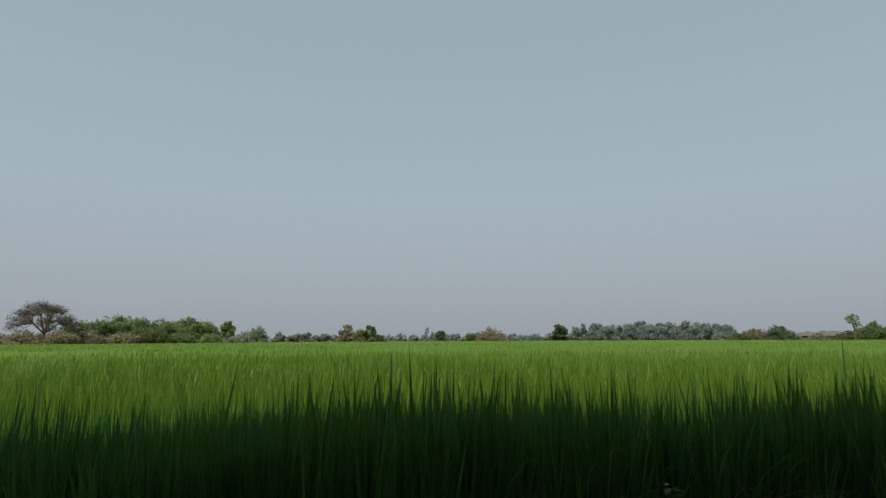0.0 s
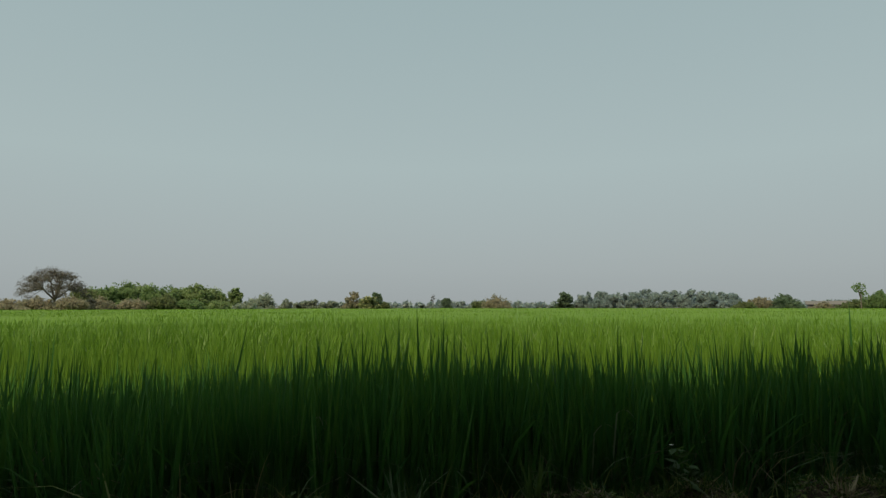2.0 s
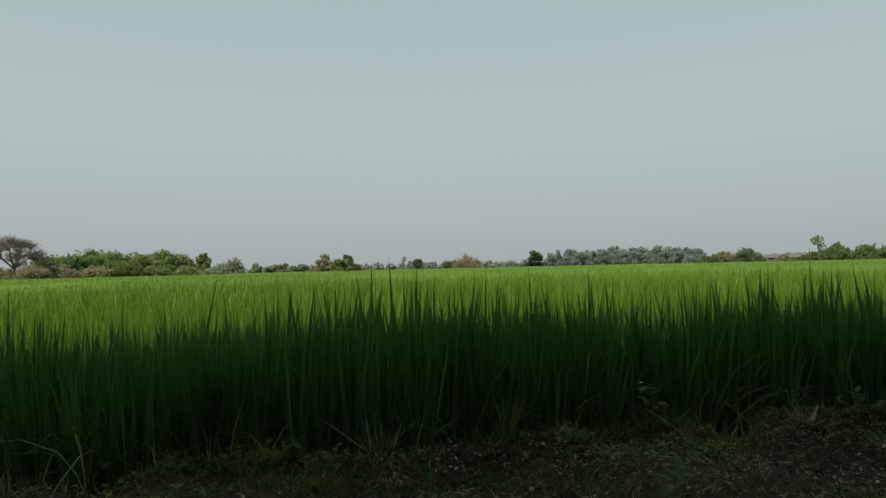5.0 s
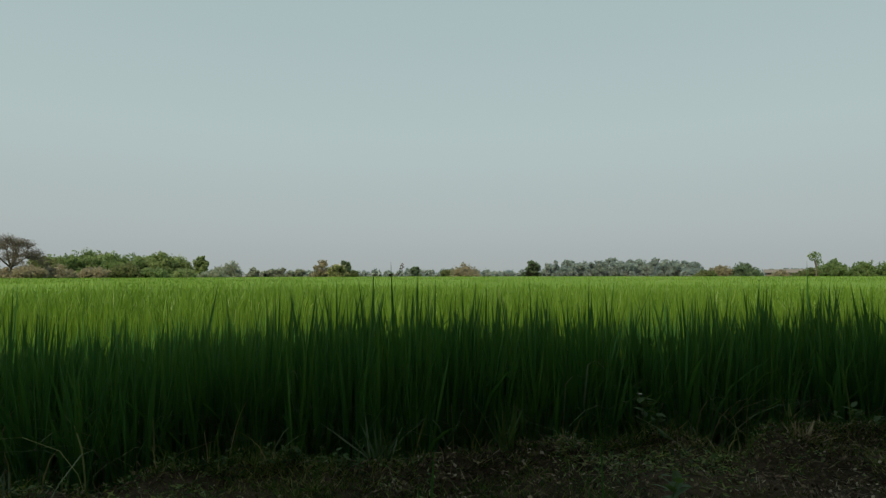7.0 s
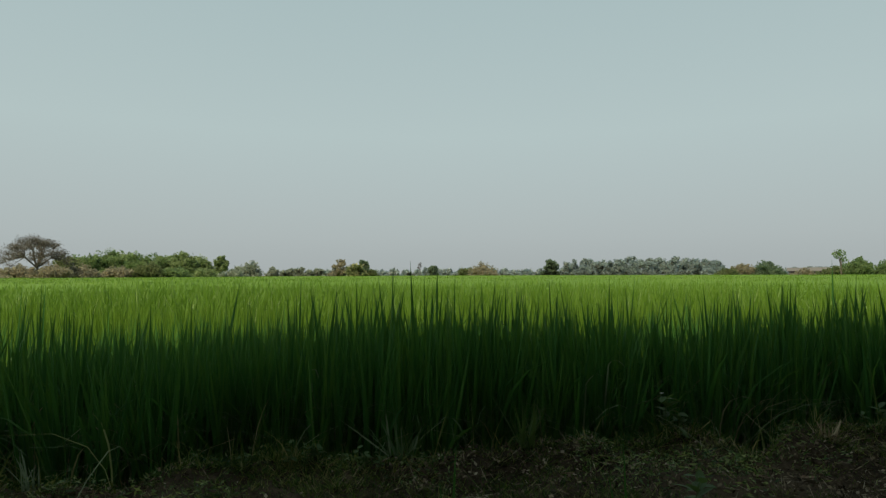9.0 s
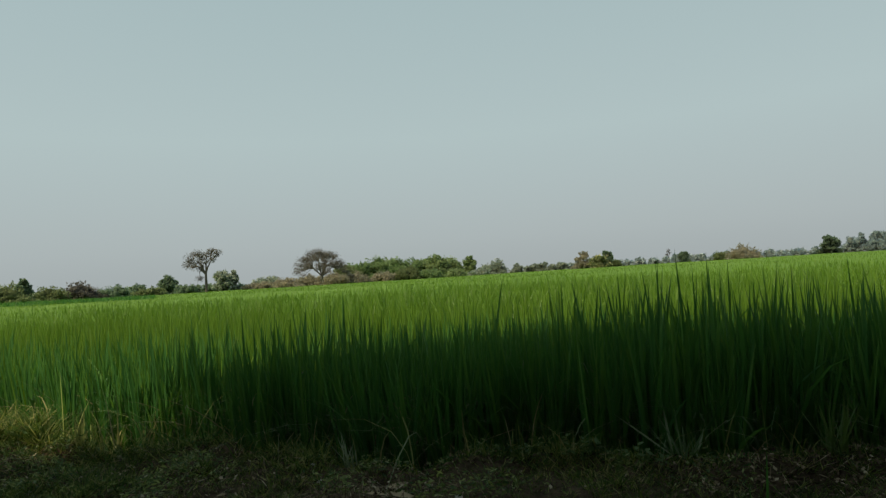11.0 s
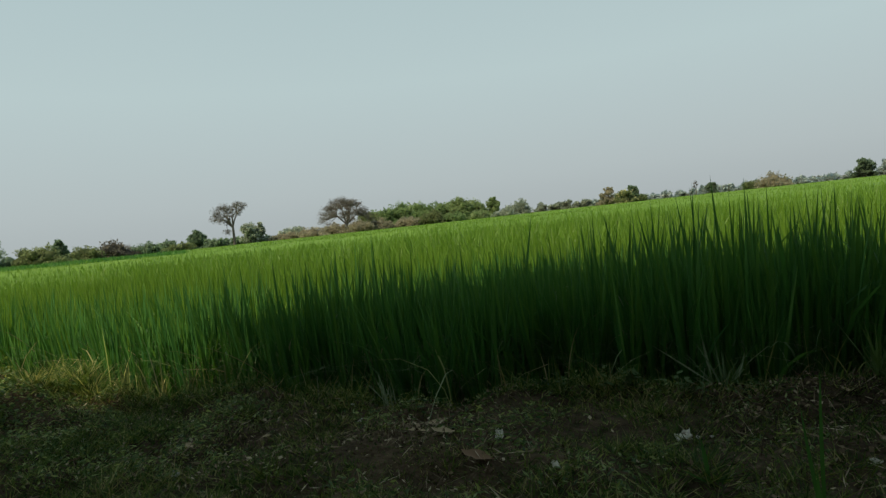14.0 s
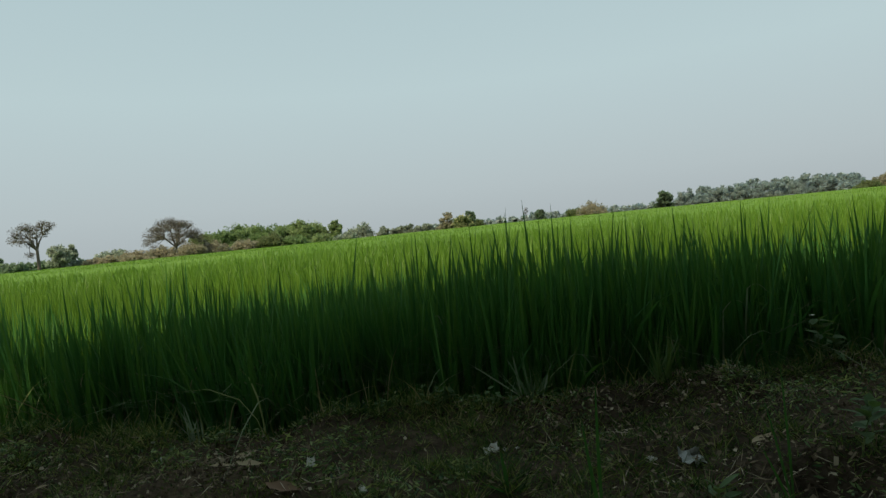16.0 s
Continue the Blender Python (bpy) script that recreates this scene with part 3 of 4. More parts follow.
def farm_building(length, depth, wall_h, ridge):
    """A long low shed: walls with door and window openings set in, and a pitched roof with eaves."""
    root = new("farm_building")
    bm = bmesh.new()
    bmesh.ops.create_cube(bm, size=1, matrix=Matrix.Translation((0, 0, wall_h / 2)) @ Matrix.Diagonal((length, depth, wall_h, 1)))
    part("wall", bm, WALL, root)
    bm = bmesh.new()
    e = 0.5
    ring = []
    for x in (-length / 2 - e, length / 2 + e):
        ring.append([bm.verts.new((x, y, z)) for y, z in ((-depth / 2 - e, wall_h - 0.15), (0, ridge), (depth / 2 + e, wall_h - 0.15), (depth / 2 + e, wall_h - 0.3), (0, ridge - 0.18), (-depth / 2 - e, wall_h - 0.3))])
    for k in range(6):
        bm.faces.new((ring[0][k], ring[0][(k + 1) % 6], ring[1][(k + 1) % 6], ring[1][k]))
    bm.faces.new(ring[0][::-1]), bm.faces.new(ring[1])
    part("roof", bm, ROOF, root, "pale sheet-metal roof")
    for x, w, h, z in ((-length * 0.3, 1.2, 2.0, 1.0), (0.0, 1.4, 1.0, 1.6), (length * 0.28, 1.4, 1.0, 1.6)):
        bm = bmesh.new()
        bmesh.ops.create_cube(bm, size=1, matrix=Matrix.Translation((x, -depth / 2 - 0.03, z)) @ Matrix.Diagonal((w, 0.08, h, 1)))
        part("door" if h > 1.5 else "window", bm, BARK, root)
    return tagged(root, "pale-roofed low farm building beyond the far trees", "building", "farm buildings")


put(farm_building(6.0, 5.0, 2.1, 2.95), -31.2, 222)
put(farm_building(4.0, 4.0, 2.1, 3.0), -32.6, 220)
put(leafy_tree("sapling", rise(1.2, 150), span(0.7, 150), 62, LEAF_GREY, 0.45, 4, 12, 0.25, 0.06, "bare forked sapling beyond the field"), 0.9, 150)

# two thin-leaved trees standing free in the field's far edge
put(bare_tree("umbrella_tree", rise(3.50, 118), dome(70, -0.78, 0.58, 0.12, 0.46, 4), 4, LEAF_GREY, "broad thin-leaved umbrella-shaped tree at the field edge", (-0.06, 0, 0.28), 16, 120, 0.012), 31.85, 118)
put(bare_tree("slender_tree", rise(3.65, 112), [(-0.29, 0, 0.80, 0.13, 0.11), (-0.36, 0.08, 0.66, 0.11, 0.09), (-0.14, -0.05, 0.90, 0.13, 0.08), (-0.20, 0.1, 0.72, 0.12, 0.09), (0.05, 0.1, 0.86, 0.12, 0.09), (0.25, 0, 0.90, 0.11, 0.06),
                               (0.14, -0.1, 0.95, 0.11, 0.05), (0.0, -0.1, 0.70, 0.11, 0.09), (-0.10, 0.05, 0.58, 0.09, 0.08), (-0.12, -0.05, 0.36, 0.10, 0.07), (0.14, 0.1, 0.76, 0.09, 0.07), (-0.24, -0.08, 0.62, 0.10, 0.08), (-0.05, 0.12, 0.79, 0.11, 0.08), (-0.30, 0.05, 0.73, 0.11, 0.08), (0.10, 0.05, 0.90, 0.10, 0.06), (-0.08, -0.1, 0.84, 0.11, 0.07), (0.20, -0.05, 0.83, 0.09, 0.06), (-0.20, 0.0, 0.87, 0.10, 0.06)], 9, LEAF_GREY, "slender leaning tree with open grey-green crown", (0.0, 0, 0.45), 26, 170, 0.012), 42.0, 112)

# (bearing, top elevation, width in degrees, distance, kind, seed)
GREEN = "dense green tree in the wood behind the field"


def plant_tree(az, el, wd, dist, mat, seed, label):
    """A tree of the wood at its bearing, with its top at an elevation and its crown a number of degrees wide."""
    wd *= 1.55 if az > 50 else 1.35
    put(leafy_tree("tree", rise(el, dist), span(wd, dist), seed, mat, 0.06, 16, 230, 0.00172 * dist, None, label), az, dist)


plant_tree(30.0, 1.75, 2.2, 132, LEAF_OLIVE, 31, "olive-green tree at the edge of the wood")
plant_tree(28.6, 2.00, 2.4, 136, LEAF_GREEN, 32, GREEN)
plant_tree(27.0, 2.30, 2.8, 138, LEAF_GREEN, 33, GREEN)
plant_tree(25.0, 2.18, 2.6, 136, LEAF_GREEN, 34, GREEN)
plant_tree(23.4, 1.95, 2.2, 140, LEAF_GREEN, 35, GREEN)
plant_tree(21.6, 2.20, 2.6, 138, LEAF_PALE, 36, "pale green tree in the wood behind the field")
plant_tree(20.0, 1.95, 2.0, 142, LEAF_PALE, 37, "pale green tree in the wood behind the field")
plant_tree(18.5, 1.86, 1.3, 140, LEAF_PALE, 38, "narrow pale green tree at the end of the wood")
plant_tree(29.4, 1.80, 2.2, 146, LEAF_GREEN, 131, GREEN)
plant_tree(26.0, 2.15, 2.4, 148, LEAF_PALE, 132, "pale green tree in the wood behind the field")
plant_tree(22.4, 2.05, 2.4, 148, LEAF_GREEN, 133, GREEN)
plant_tree(16.3, 1.38, 2.0, 150, LEAF_HAZED, 39, "grey-green open tree standing beyond the field")
plant_tree(14.2, 0.80, 0.9, 165, LEAF_HAZED, 40, "small hazy green tree on the far field edge")
plant_tree(40.6, 1.90, 1.6, 130, LEAF_HAZED, 41, "grey-green tree behind the slender one")
plant_tree(39.75, 1.72, 0.8, 132, LEAF_HAZED, 64, "grey-green narrow tree behind the slender one")
plant_tree(45.1, 1.62, 1.5, 125, LEAF_DARK, 42, "round dark tree beyond the field")
plant_tree(47.4, 0.95, 1.5, 120, LEAF_DARK, 43, "low dark tree beyond the field")
plant_tree(36.9, 1.05, 2.4, 135, LEAF_HAZED, 44, "low green tree line beyond the field")
plant_tree(55.2, 1.85, 1.0, 90, LEAF_DARK, 45, "small dark green tree among the bushes")
plant_tree(60.4, 2.35, 3.2, 85, LEAF_DARK, 46, "spreading dark green tree among the bushes")
plant_tree(68.2, 2.85, 2.1, 75, LEAF_DARK, 47, "dark green tree above an olive bush")
plant_tree(72.6, 3.5, 2.0, 70, LEAF_DARK, 48, "dark green tree rising from brown bushes")
plant_tree(74.2, 3.3, 2.3, 72, LEAF_DARK, 49, "dark green tree rising from brown bushes")
plant_tree(75.8, 3.75, 1.9, 70, LEAF_DARK, 50, "dark green tree rising from brown bushes")
plant_tree(6.0, 1.48, 0.9, 112, LEAF_DARK, 51, "small dark tree behind the flowering bush")
plant_tree(-11.1, 1.52, 1.2, 150, LEAF_DARK, 152, "dark free-standing tree on the far field edge")
plant_tree(-0.3, 0.92, 0.8, 160, LEAF_DARK, 53, "small dark tree on the far field edge")
plant_tree(-29.0, 1.12, 2.2, 130, LEAF_DARK, 54, "round dark green tree on the far field edge")
plant_tree(-27.2, 0.95, 1.8, 130, LEAF_BROWN, 55, "brownish tree on the far field edge")
plant_tree(-35.2, 1.33, 2.2, 130, LEAF_GREEN, 56, "green tree on the far field edge")
plant_tree(-37.2, 1.12, 2.0, 130, LEAF_GREEN, 57, "green tree on the far field edge")
plant_tree(-39.2, 1.35, 2.4, 130, LEAF_GREEN, 58, "green tree on the far field edge")

put(leafy_tree("sapling", rise(2.12, 110), span(1.3, 110), 61, LEAF_GREEN, 0.40, 8, 24, 0.19, 0.09, "thin young tree with sparse green leaves"), -34.0, 110)

# low trees in a line, far behind
for k, az in enumerate((13.2, 12.5, 11.8, 11.0, 10.2)):
    put(leafy_tree("tree", rise(0.62 + 0.08 * (k % 3), 170), span(1.2, 170), 70 + k, LEAF_HAZED, 0.08, 8, 90, 0.40, None, "small hazy green tree in the far tree line", "tree", "far tree line"), az, 170)


def plant_bush(az, el, wd, dist, mat, seed, label, flowers=None):
    wd *= 1.7 if az > 50 else 1.35
    put(bush("bush", rise(el, dist), span(wd, dist), seed, mat, label, 250, 0.0016 * dist, 11, flowers=flowers), az, dist)


plant_bush(8.2, 1.55, 1.5, 106, LEAF_BROWN, 81, "brownish olive bush standing in the rice field")
plant_bush(6.9, 1.20, 1.8, 103, LEAF_OLIVE, 82, "yellow-flowering bush standing in the rice field", BLOSSOM)
plant_bush(5.3, 0.62, 0.9, 104, LEAF_OLIVE, 83, "low olive bush beside the flowering one")
plant_bush(-5.0, 1.20, 2.4, 120, LEAF_BROWN, 84, "dry reddish-brown bush on the field edge")
plant_bush(-3.4, 0.80, 1.4, 122, LEAF_OLIVE, 85, "low olive bush on the field edge")
plant_bush(-31.5, 0.50, 1.6, 118, LEAF_BROWN, 86, "low brown bush on the field edge")
plant_bush(-25.8, 0.55, 1.6, 122, LEAF_OLIVE, 87, "low olive bush on the field edge")
plant_bush(-33.4, 0.62, 2.0, 116, LEAF_OLIVE, 88, "low olive bush on the field edge")
plant_bush(35.3, 0.78, 2.6, 112, LEAF_BROWN, 89, "dry brown brush under the umbrella tree")
plant_bush(33.3, 0.92, 2.4, 124, LEAF_BROWN, 111, "dry brown brush behind the umbrella tree")
plant_bush(37.6, 0.52, 2.6, 114, LEAF_BROWN, 90, "dry brown brush at the field edge")
plant_bush(31.0, 0.92, 2.4, 114, LEAF_BROWN, 91, "dry brown brush under the umbrella tree")
plant_bush(28.9, 0.88, 2.4, 120, LEAF_BROWN, 92, "dry tan brush before the wood")
plant_bush(26.6, 0.85, 2.6, 122, LEAF_BROWN, 93, "dry tan brush before the wood")
plant_bush(24.2, 1.20, 2.2, 122, LEAF_OLIVE, 94, "olive brush before the wood")
plant_bush(22.2, 0.85, 2.4, 122, LEAF_GREEN, 95, "green brush before the wood")
plant_bush(19.9, 0.75, 2.2, 124, LEAF_PALE, 96, "green brush before the wood")
plant_bush(17.6, 0.60, 2.2, 128, LEAF_HAZED, 97, "green brush before the wood")
plant_bush(43.6, 0.70, 2.2, 110, LEAF_DARK, 98, "low green bush beside the slender tree")
plant_bush(46.6, 0.62, 2.4, 105, LEAF_OLIVE, 99, "low olive bush on the field edge")
plant_bush(49.2, 0.95, 2.6, 100, LEAF_DARK, 100, "low dark bush on the field edge")
plant_bush(51.4, 1.35, 2.4, 98, LEAF_GREY, 101, "grey-green bush on the field edge")
plant_bush(53.6, 1.10, 2.2, 95, LEAF_OLIVE, 102, "olive bush on the field edge")
plant_bush(56.8, 1.68, 3.0, 85, LEAF_OLIVE, 103, "yellowish olive bush on the field edge")
plant_bush(62.6, 1.28, 2.2, 82, LEAF_OLIVE, 104, "olive bush on the field edge")
plant_bush(65.4, 1.95, 3.4, 72, LEAF_OLIVE, 105, "yellowish olive bush on the field edge")
plant_bush(68.6, 1.75, 3.0, 70, LEAF_OLIVE, 106, "olive bush on the field edge")
plant_bush(71.2, 1.90, 3.0, 66, LEAF_BROWN, 107, "brown bush on the field edge")
plant_bush(74.0, 2.20, 3.2, 66, LEAF_OLIVE, 108, "olive bush on the field edge")
plant_bush(76.8, 2.10, 3.2, 66, LEAF_OLIVE, 109, "olive bush on the field edge")
plant_bush(79.6, 2.10, 3.2, 66, LEAF_OLIVE, 110, "olive bush on the field edge")


def far_wood(name, az0, az1, dist, tops, material, seed, label, step=0.55, per=45, leaf=0.0030):
    """A wood too far off to tell its trees apart: trunks and leaf masses in one mesh."""
    gen = np.random.default_rng(seed)
    pts, faces, count = [], [], 0
    n = int(abs(az1 - az0) / step)
    for k in range(n + 1):
        u = k / max(1, n)
        az = az0 + (az1 - az0) * u + gen.uniform(-0.2, 0.2)
        d = dist + gen.uniform(-18, 18)
        h = rise(np.interp(u, *tops) * gen.uniform(0.72, 1.03), d)
        w = span(gen.uniform(1.1, 1.9), d)
        v, f = crown_mesh(lobes(w, h, 0.08 * h, 6, gen, 5), per, leaf * dist, 0.3, gen, 0.60)
        m = bearing(az, d)
        pts.append(v @ np.array(m.to_3x3()).T + np.array(m.translation))
        faces.append(f + count)
        count += len(v)
    v, f = np.concatenate(pts), np.concatenate(faces)
    return tagged(mesh_of(name, v, f, material), label, "wood", kind="stuff")


far_wood("far_wood", -12.6, -25.2, 260, ([0, 0.2, 0.5, 0.75, 1], [1.5, 1.6, 1.68, 1.62, 1.45]), LEAF_FAR_HAZE, 201, "hazy grey-green wood far beyond the field", 0.30, 120, 0.0015)
far_wood("far_hedge", 9.5, -11.0, 230, ([0, 0.3, 0.6, 1], [0.6, 0.72, 0.80, 0.62]), LEAF_FAR_HAZE, 202, "hazy low tree line far beyond the field", 1.0)
far_wood("far_hedge", -24.5, -42.0, 240, ([0, 0.5, 1], [0.75, 0.65, 0.8]), LEAF_FAR_HAZE, 203, "hazy low tree line far beyond the field", 1.0)
far_wood("far_hedge", 82.0, 36.0, 150, ([0, 0.5, 1], [1.0, 0.75, 0.6]), LEAF_DARK, 204, "low green tree line behind the bushes", 1.1)


# ---- unseen trees added behind and beside the camera, which shade the bank ----
# the narrow high crowns only shape the shadow edge on the mound
for k, (x, y, h, w, low) in enumerate(((-2.75, -0.97, 7.3, 6.6, 0.45), (8.0, 1.2, 8.0, 6.5, 0.45), (0.4, -1.0, 8.8, 7.7, 0.38), (3.5, -0.35, 8.3, 7.4, 0.38), (7.4, -0.45, 8.3, 7.4, 0.40), (11.5, -1.6, 8.3, 7.0, 0.45),
                                       (-0.6, -5.6, 9.0, 8.4, 0.34), (5.0, -5.6, 9.0, 8.4, 0.34), (-6.4, -2.6, 5.6, 2.8, 0.45), (-6.60, -1.25, 6.0, 0.45, 0.96), (-6.10, -1.37, 6.0, 0.85, 0.95), (-5.62, -1.33, 6.0, 0.8, 0.95), (-5.72, -1.62, 6.0, 0.6, 0.95), (-5.44, -0.80, 6.0, 0.65, 0.95))):
    st = leafy_tree("shade_tree", h, w, 300 + k, LEAF_GREEN, low, 18, 480, 0.32 if w > 2 else 0.16, 0.16 if w > 2 else 0.045, "unseen leafy green tree added to shade the bank", "tree", "shade trees by the bank")
    st.matrix_basis = pose(x, y, 0.1, 0, 0, 40 * k)
# unseen bushes added behind the camera to keep sky light off the bank
for k in range(9):
    sb = bush("unseen_shade_bush", 3.2 + 0.5 * (k % 3), 4.4, 330 + k, LEAF_DARK, "unseen dense dark green bush blocking sky light behind the bank", 120, 0.28, 14, "roadside bushes")
    sb.matrix_basis = pose(-16 + 4.0 * k, -6.5 - 0.5 * (k % 2), 0.1, 0, 0, 30 * k)


# two more out of view, added to darken the right side
for k, (x, y, h, w) in enumerate(((5.7, 1.7, 4.6, 3.6), (8.6, 2.0, 5.0, 4.4))):
    sb = bush("unseen_shade_bush", h, w, 345 + k, LEAF_DARK, "unseen tall dense green bush blocking sky light beside the bank", 170, 0.24, 14, "roadside bushes")
    sb.matrix_basis = pose(x, y, 0.1, 0, 0, 70 * k)


# ---- plants of the bank ----
def over(x, y):
    return float(ground_height(x, y))


def bank_points(n, g, x0=-16.0, x1=4.2, beyond=0.05):
    """Random places on the part of the bank that can be seen, denser towards the path."""
    x = x0 + (x1 - x0) * g.uniform(0, 1, n)
    y = g.uniform(1.2, 5.0, n)
    ok = (y < bank_edge(x) + beyond) & (y > 2.3 - 0.45 * np.clip(-x - 1, 0, 3))
    return x[ok], y[ok]


def bare(x, y):
    """Where the tan earth lies open: on the mound and in the washed-out gully."""
    spots = ((-6.20, 2.97, 0.28, 0.12, 0.8), (-5.20, 3.06, 0.42, 0.15, 0.95), (-4.92, 2.84, 0.36, 0.13, 0.85), (-4.58, 2.76, 0.16, 0.10, 0.6), (-4.46, 2.26, 0.14, 0.07, 0.6), (-3.50, 2.05, 0.12, 0.09, 1.2), (-3.06, 2.06, 0.09, 0.08, 1.1), (-7.4, 3.5, 0.4, 0.18, 0.6))
    return sum(k * np.exp(-(((x - cx) / rx) ** 2 + ((y - cy) / ry) ** 2)) for cx, cy, rx, ry, k in spots)


def earth_clods():
    """Crumbled tan earth, lump by lump, where the bank is bare."""
    g = np.random.default_rng(48)
    x, y = g.uniform(-8.6, -2.8, 60000), g.uniform(1.6, 4.0, 60000)
    ok = (g.uniform(0, 1, 60000) < 0.5 * np.clip(bare(x, y) - 0.12, 0, 1)) & (y < bank_edge(x) - 0.05)
    x, y = x[ok], y[ok]
    n = len(x)
    size = 0.004 + 0.020 * g.beta(1.0, 5.0, n)
    c = np.stack([x, y, ground_height(x, y) + size * 0.2], -1)
    box = np.array([[sx, sy, sz] for sz in (-1, 1) for sx, sy in ((-1, -1), (1, -1), (1, 1), (-1, 1))], float)
    v = c[:, None, :] + box[None] * size[:, None, None] * g.uniform(0.45, 1.1, (n, 8, 3))
    q = np.array([[4, 5, 6, 7], [0, 1, 5, 4], [1, 2, 6, 5], [2, 3, 7, 6], [3, 0, 4, 7]])
    f = (np.arange(n) * 8)[:, None, None] + q[None]
    return tagged(mesh_of("earth_clods", v.reshape(-1, 3), f.reshape(-1, 4), EARTH), "crumbled tan earth on the bare mound", "earth", kind="stuff")


def bare_earth():
    """The open tan earth itself: a thin crust with a ragged edge lying on the bank."""
    bx, by = np.meshgrid(np.arange(-8.4, -2.7, 0.025), np.arange(1.8, 3.9, 0.025))
    bz = ground_height(bx, by) + 0.006 + 0.004 * vnoise(bx, by, 0.05, 71)
    on = bare(bx, by) + 0.42 * vnoise(bx, by, 0.16, 72) + 0.26 * vnoise(bx, by, 0.06, 73) > 0.46
    on &= by < bank_edge(bx) - 0.06
    k = np.arange(bx.size).reshape(bx.shape)
    q = np.stack([k[:-1, :-1], k[:-1, 1:], k[1:, 1:], k[1:, :-1]], -1)[on[:-1, :-1] & on[1:, 1:]]
    used, flat = np.unique(q, return_inverse=True)
    v = np.stack([bx, by, bz], -1).reshape(-1, 3)[used]
    return tagged(mesh_of("bare_earth", v, flat.reshape(-1, 4), EARTH, smooth=True), "bare tan earth crust on the mound", "earth", kind="stuff")


def turf():
    """Grass in clumps: thick at the field's edge, thin on the bare earth, sparse away from the view."""
    g = np.random.default_rng(41)
    x, y = bank_points(47000, g, -9.5, 3.6)
    gap = bank_edge(x) - y
    lump = vnoise(x, y, 0.55, 12) + 0.7 * vnoise(x, y, 0.19, 13)
    sunny = 1 / (1 + np.exp((x + 3.4) / 0.25))
    thick = 0.80 + np.where(x < -3.4, 0.85, 0.45) * lump + 0.45 * np.exp(-((gap - 0.06) / 0.20) ** 2) - 0.30 * sunny
    thick -= 1.2 * bare(x, y) + 0.26 / (1 + np.exp(-(x + 0.10) / 0.10)) * (1 - np.exp(-((x - 1.02) / 0.26) ** 2)) / (1 + np.exp((x - 2.0) / 0.12)) * np.clip((gap - 0.08) / 0.18, 0, 1)
    thick = np.where((x > -3.3) & (x < -0.05), np.maximum(thick, 0.92), thick)
    ok = g.uniform(0, 1, len(x)) < np.clip(thick, 0.05, 1)
    x, y, lump = x[ok], y[ok], lump[ok]
    fx, fy = np.concatenate([g.uniform(-18, -9.3, 4200), g.uniform(-18, 9, 900), g.uniform(-5, 5, 3000)]), np.concatenate([g.uniform(1.8, 4.7, 4200), g.uniform(-5, 5, 900), g.uniform(-2, 2.3, 3000)])
    far = (fy < bank_edge(fx)) & ((fx < -9.3) | (fx > 4) | (fy < 2.2))
    cx, cy = np.concatenate([x, fx[far]]), np.concatenate([y, fy[far]])
    lump = np.concatenate([lump, np.zeros(far.sum())])
    big = np.concatenate([np.ones(len(x)), np.full(far.sum(), 1.6)])
    near = (cx > -5.5) & (cx < 3.2)
    i = np.repeat(np.arange(len(cx)), np.where(near, 11, 7))
    n = len(i)
    a = g.uniform(0, 2 * math.pi, n)
    rad = 0.034 * np.sqrt(g.uniform(0, 1, n)) * big[i]
    px, py = cx[i] + rad * np.cos(a), cy[i] + rad * np.sin(a)
    lip = np.exp(-((bank_edge(cx) - cy - 0.05) / 0.12) ** 2)
    tall = (0.022 + 0.050 * g.beta(1.6, 3.0, len(cx))) * big * np.clip(1 + 0.80 * lump, 0.3, 2.2) * np.where(cx < -3.3, 1.75, np.where(cx < -0.1, 1.05, 0.85)) * (1 + 0.6 * lip)
    h = np.maximum(0.012, tall[i] * g.uniform(0.5, 1.3, n))
    base = np.stack([px, py, ground_height(px, py) - 0.004], -1)
    wide = np.where(cx < -3.3, g.uniform(0.006, 0.011, len(cx)), g.uniform(0.0045, 0.0085, len(cx))) * big
    v, f = blades(base, h, np.abs(g.normal(0.45, 0.45, n)), a + g.normal(0, 0.7, n), g.uniform(0.1, 0.9, n), wide[i], g.uniform(0, math.pi, n), 1, 0.9)
    return tagged(mesh_of("bank_turf", v, f, GRASS), "short patchy green and straw-coloured grass on the bank", "grass", kind="stuff")


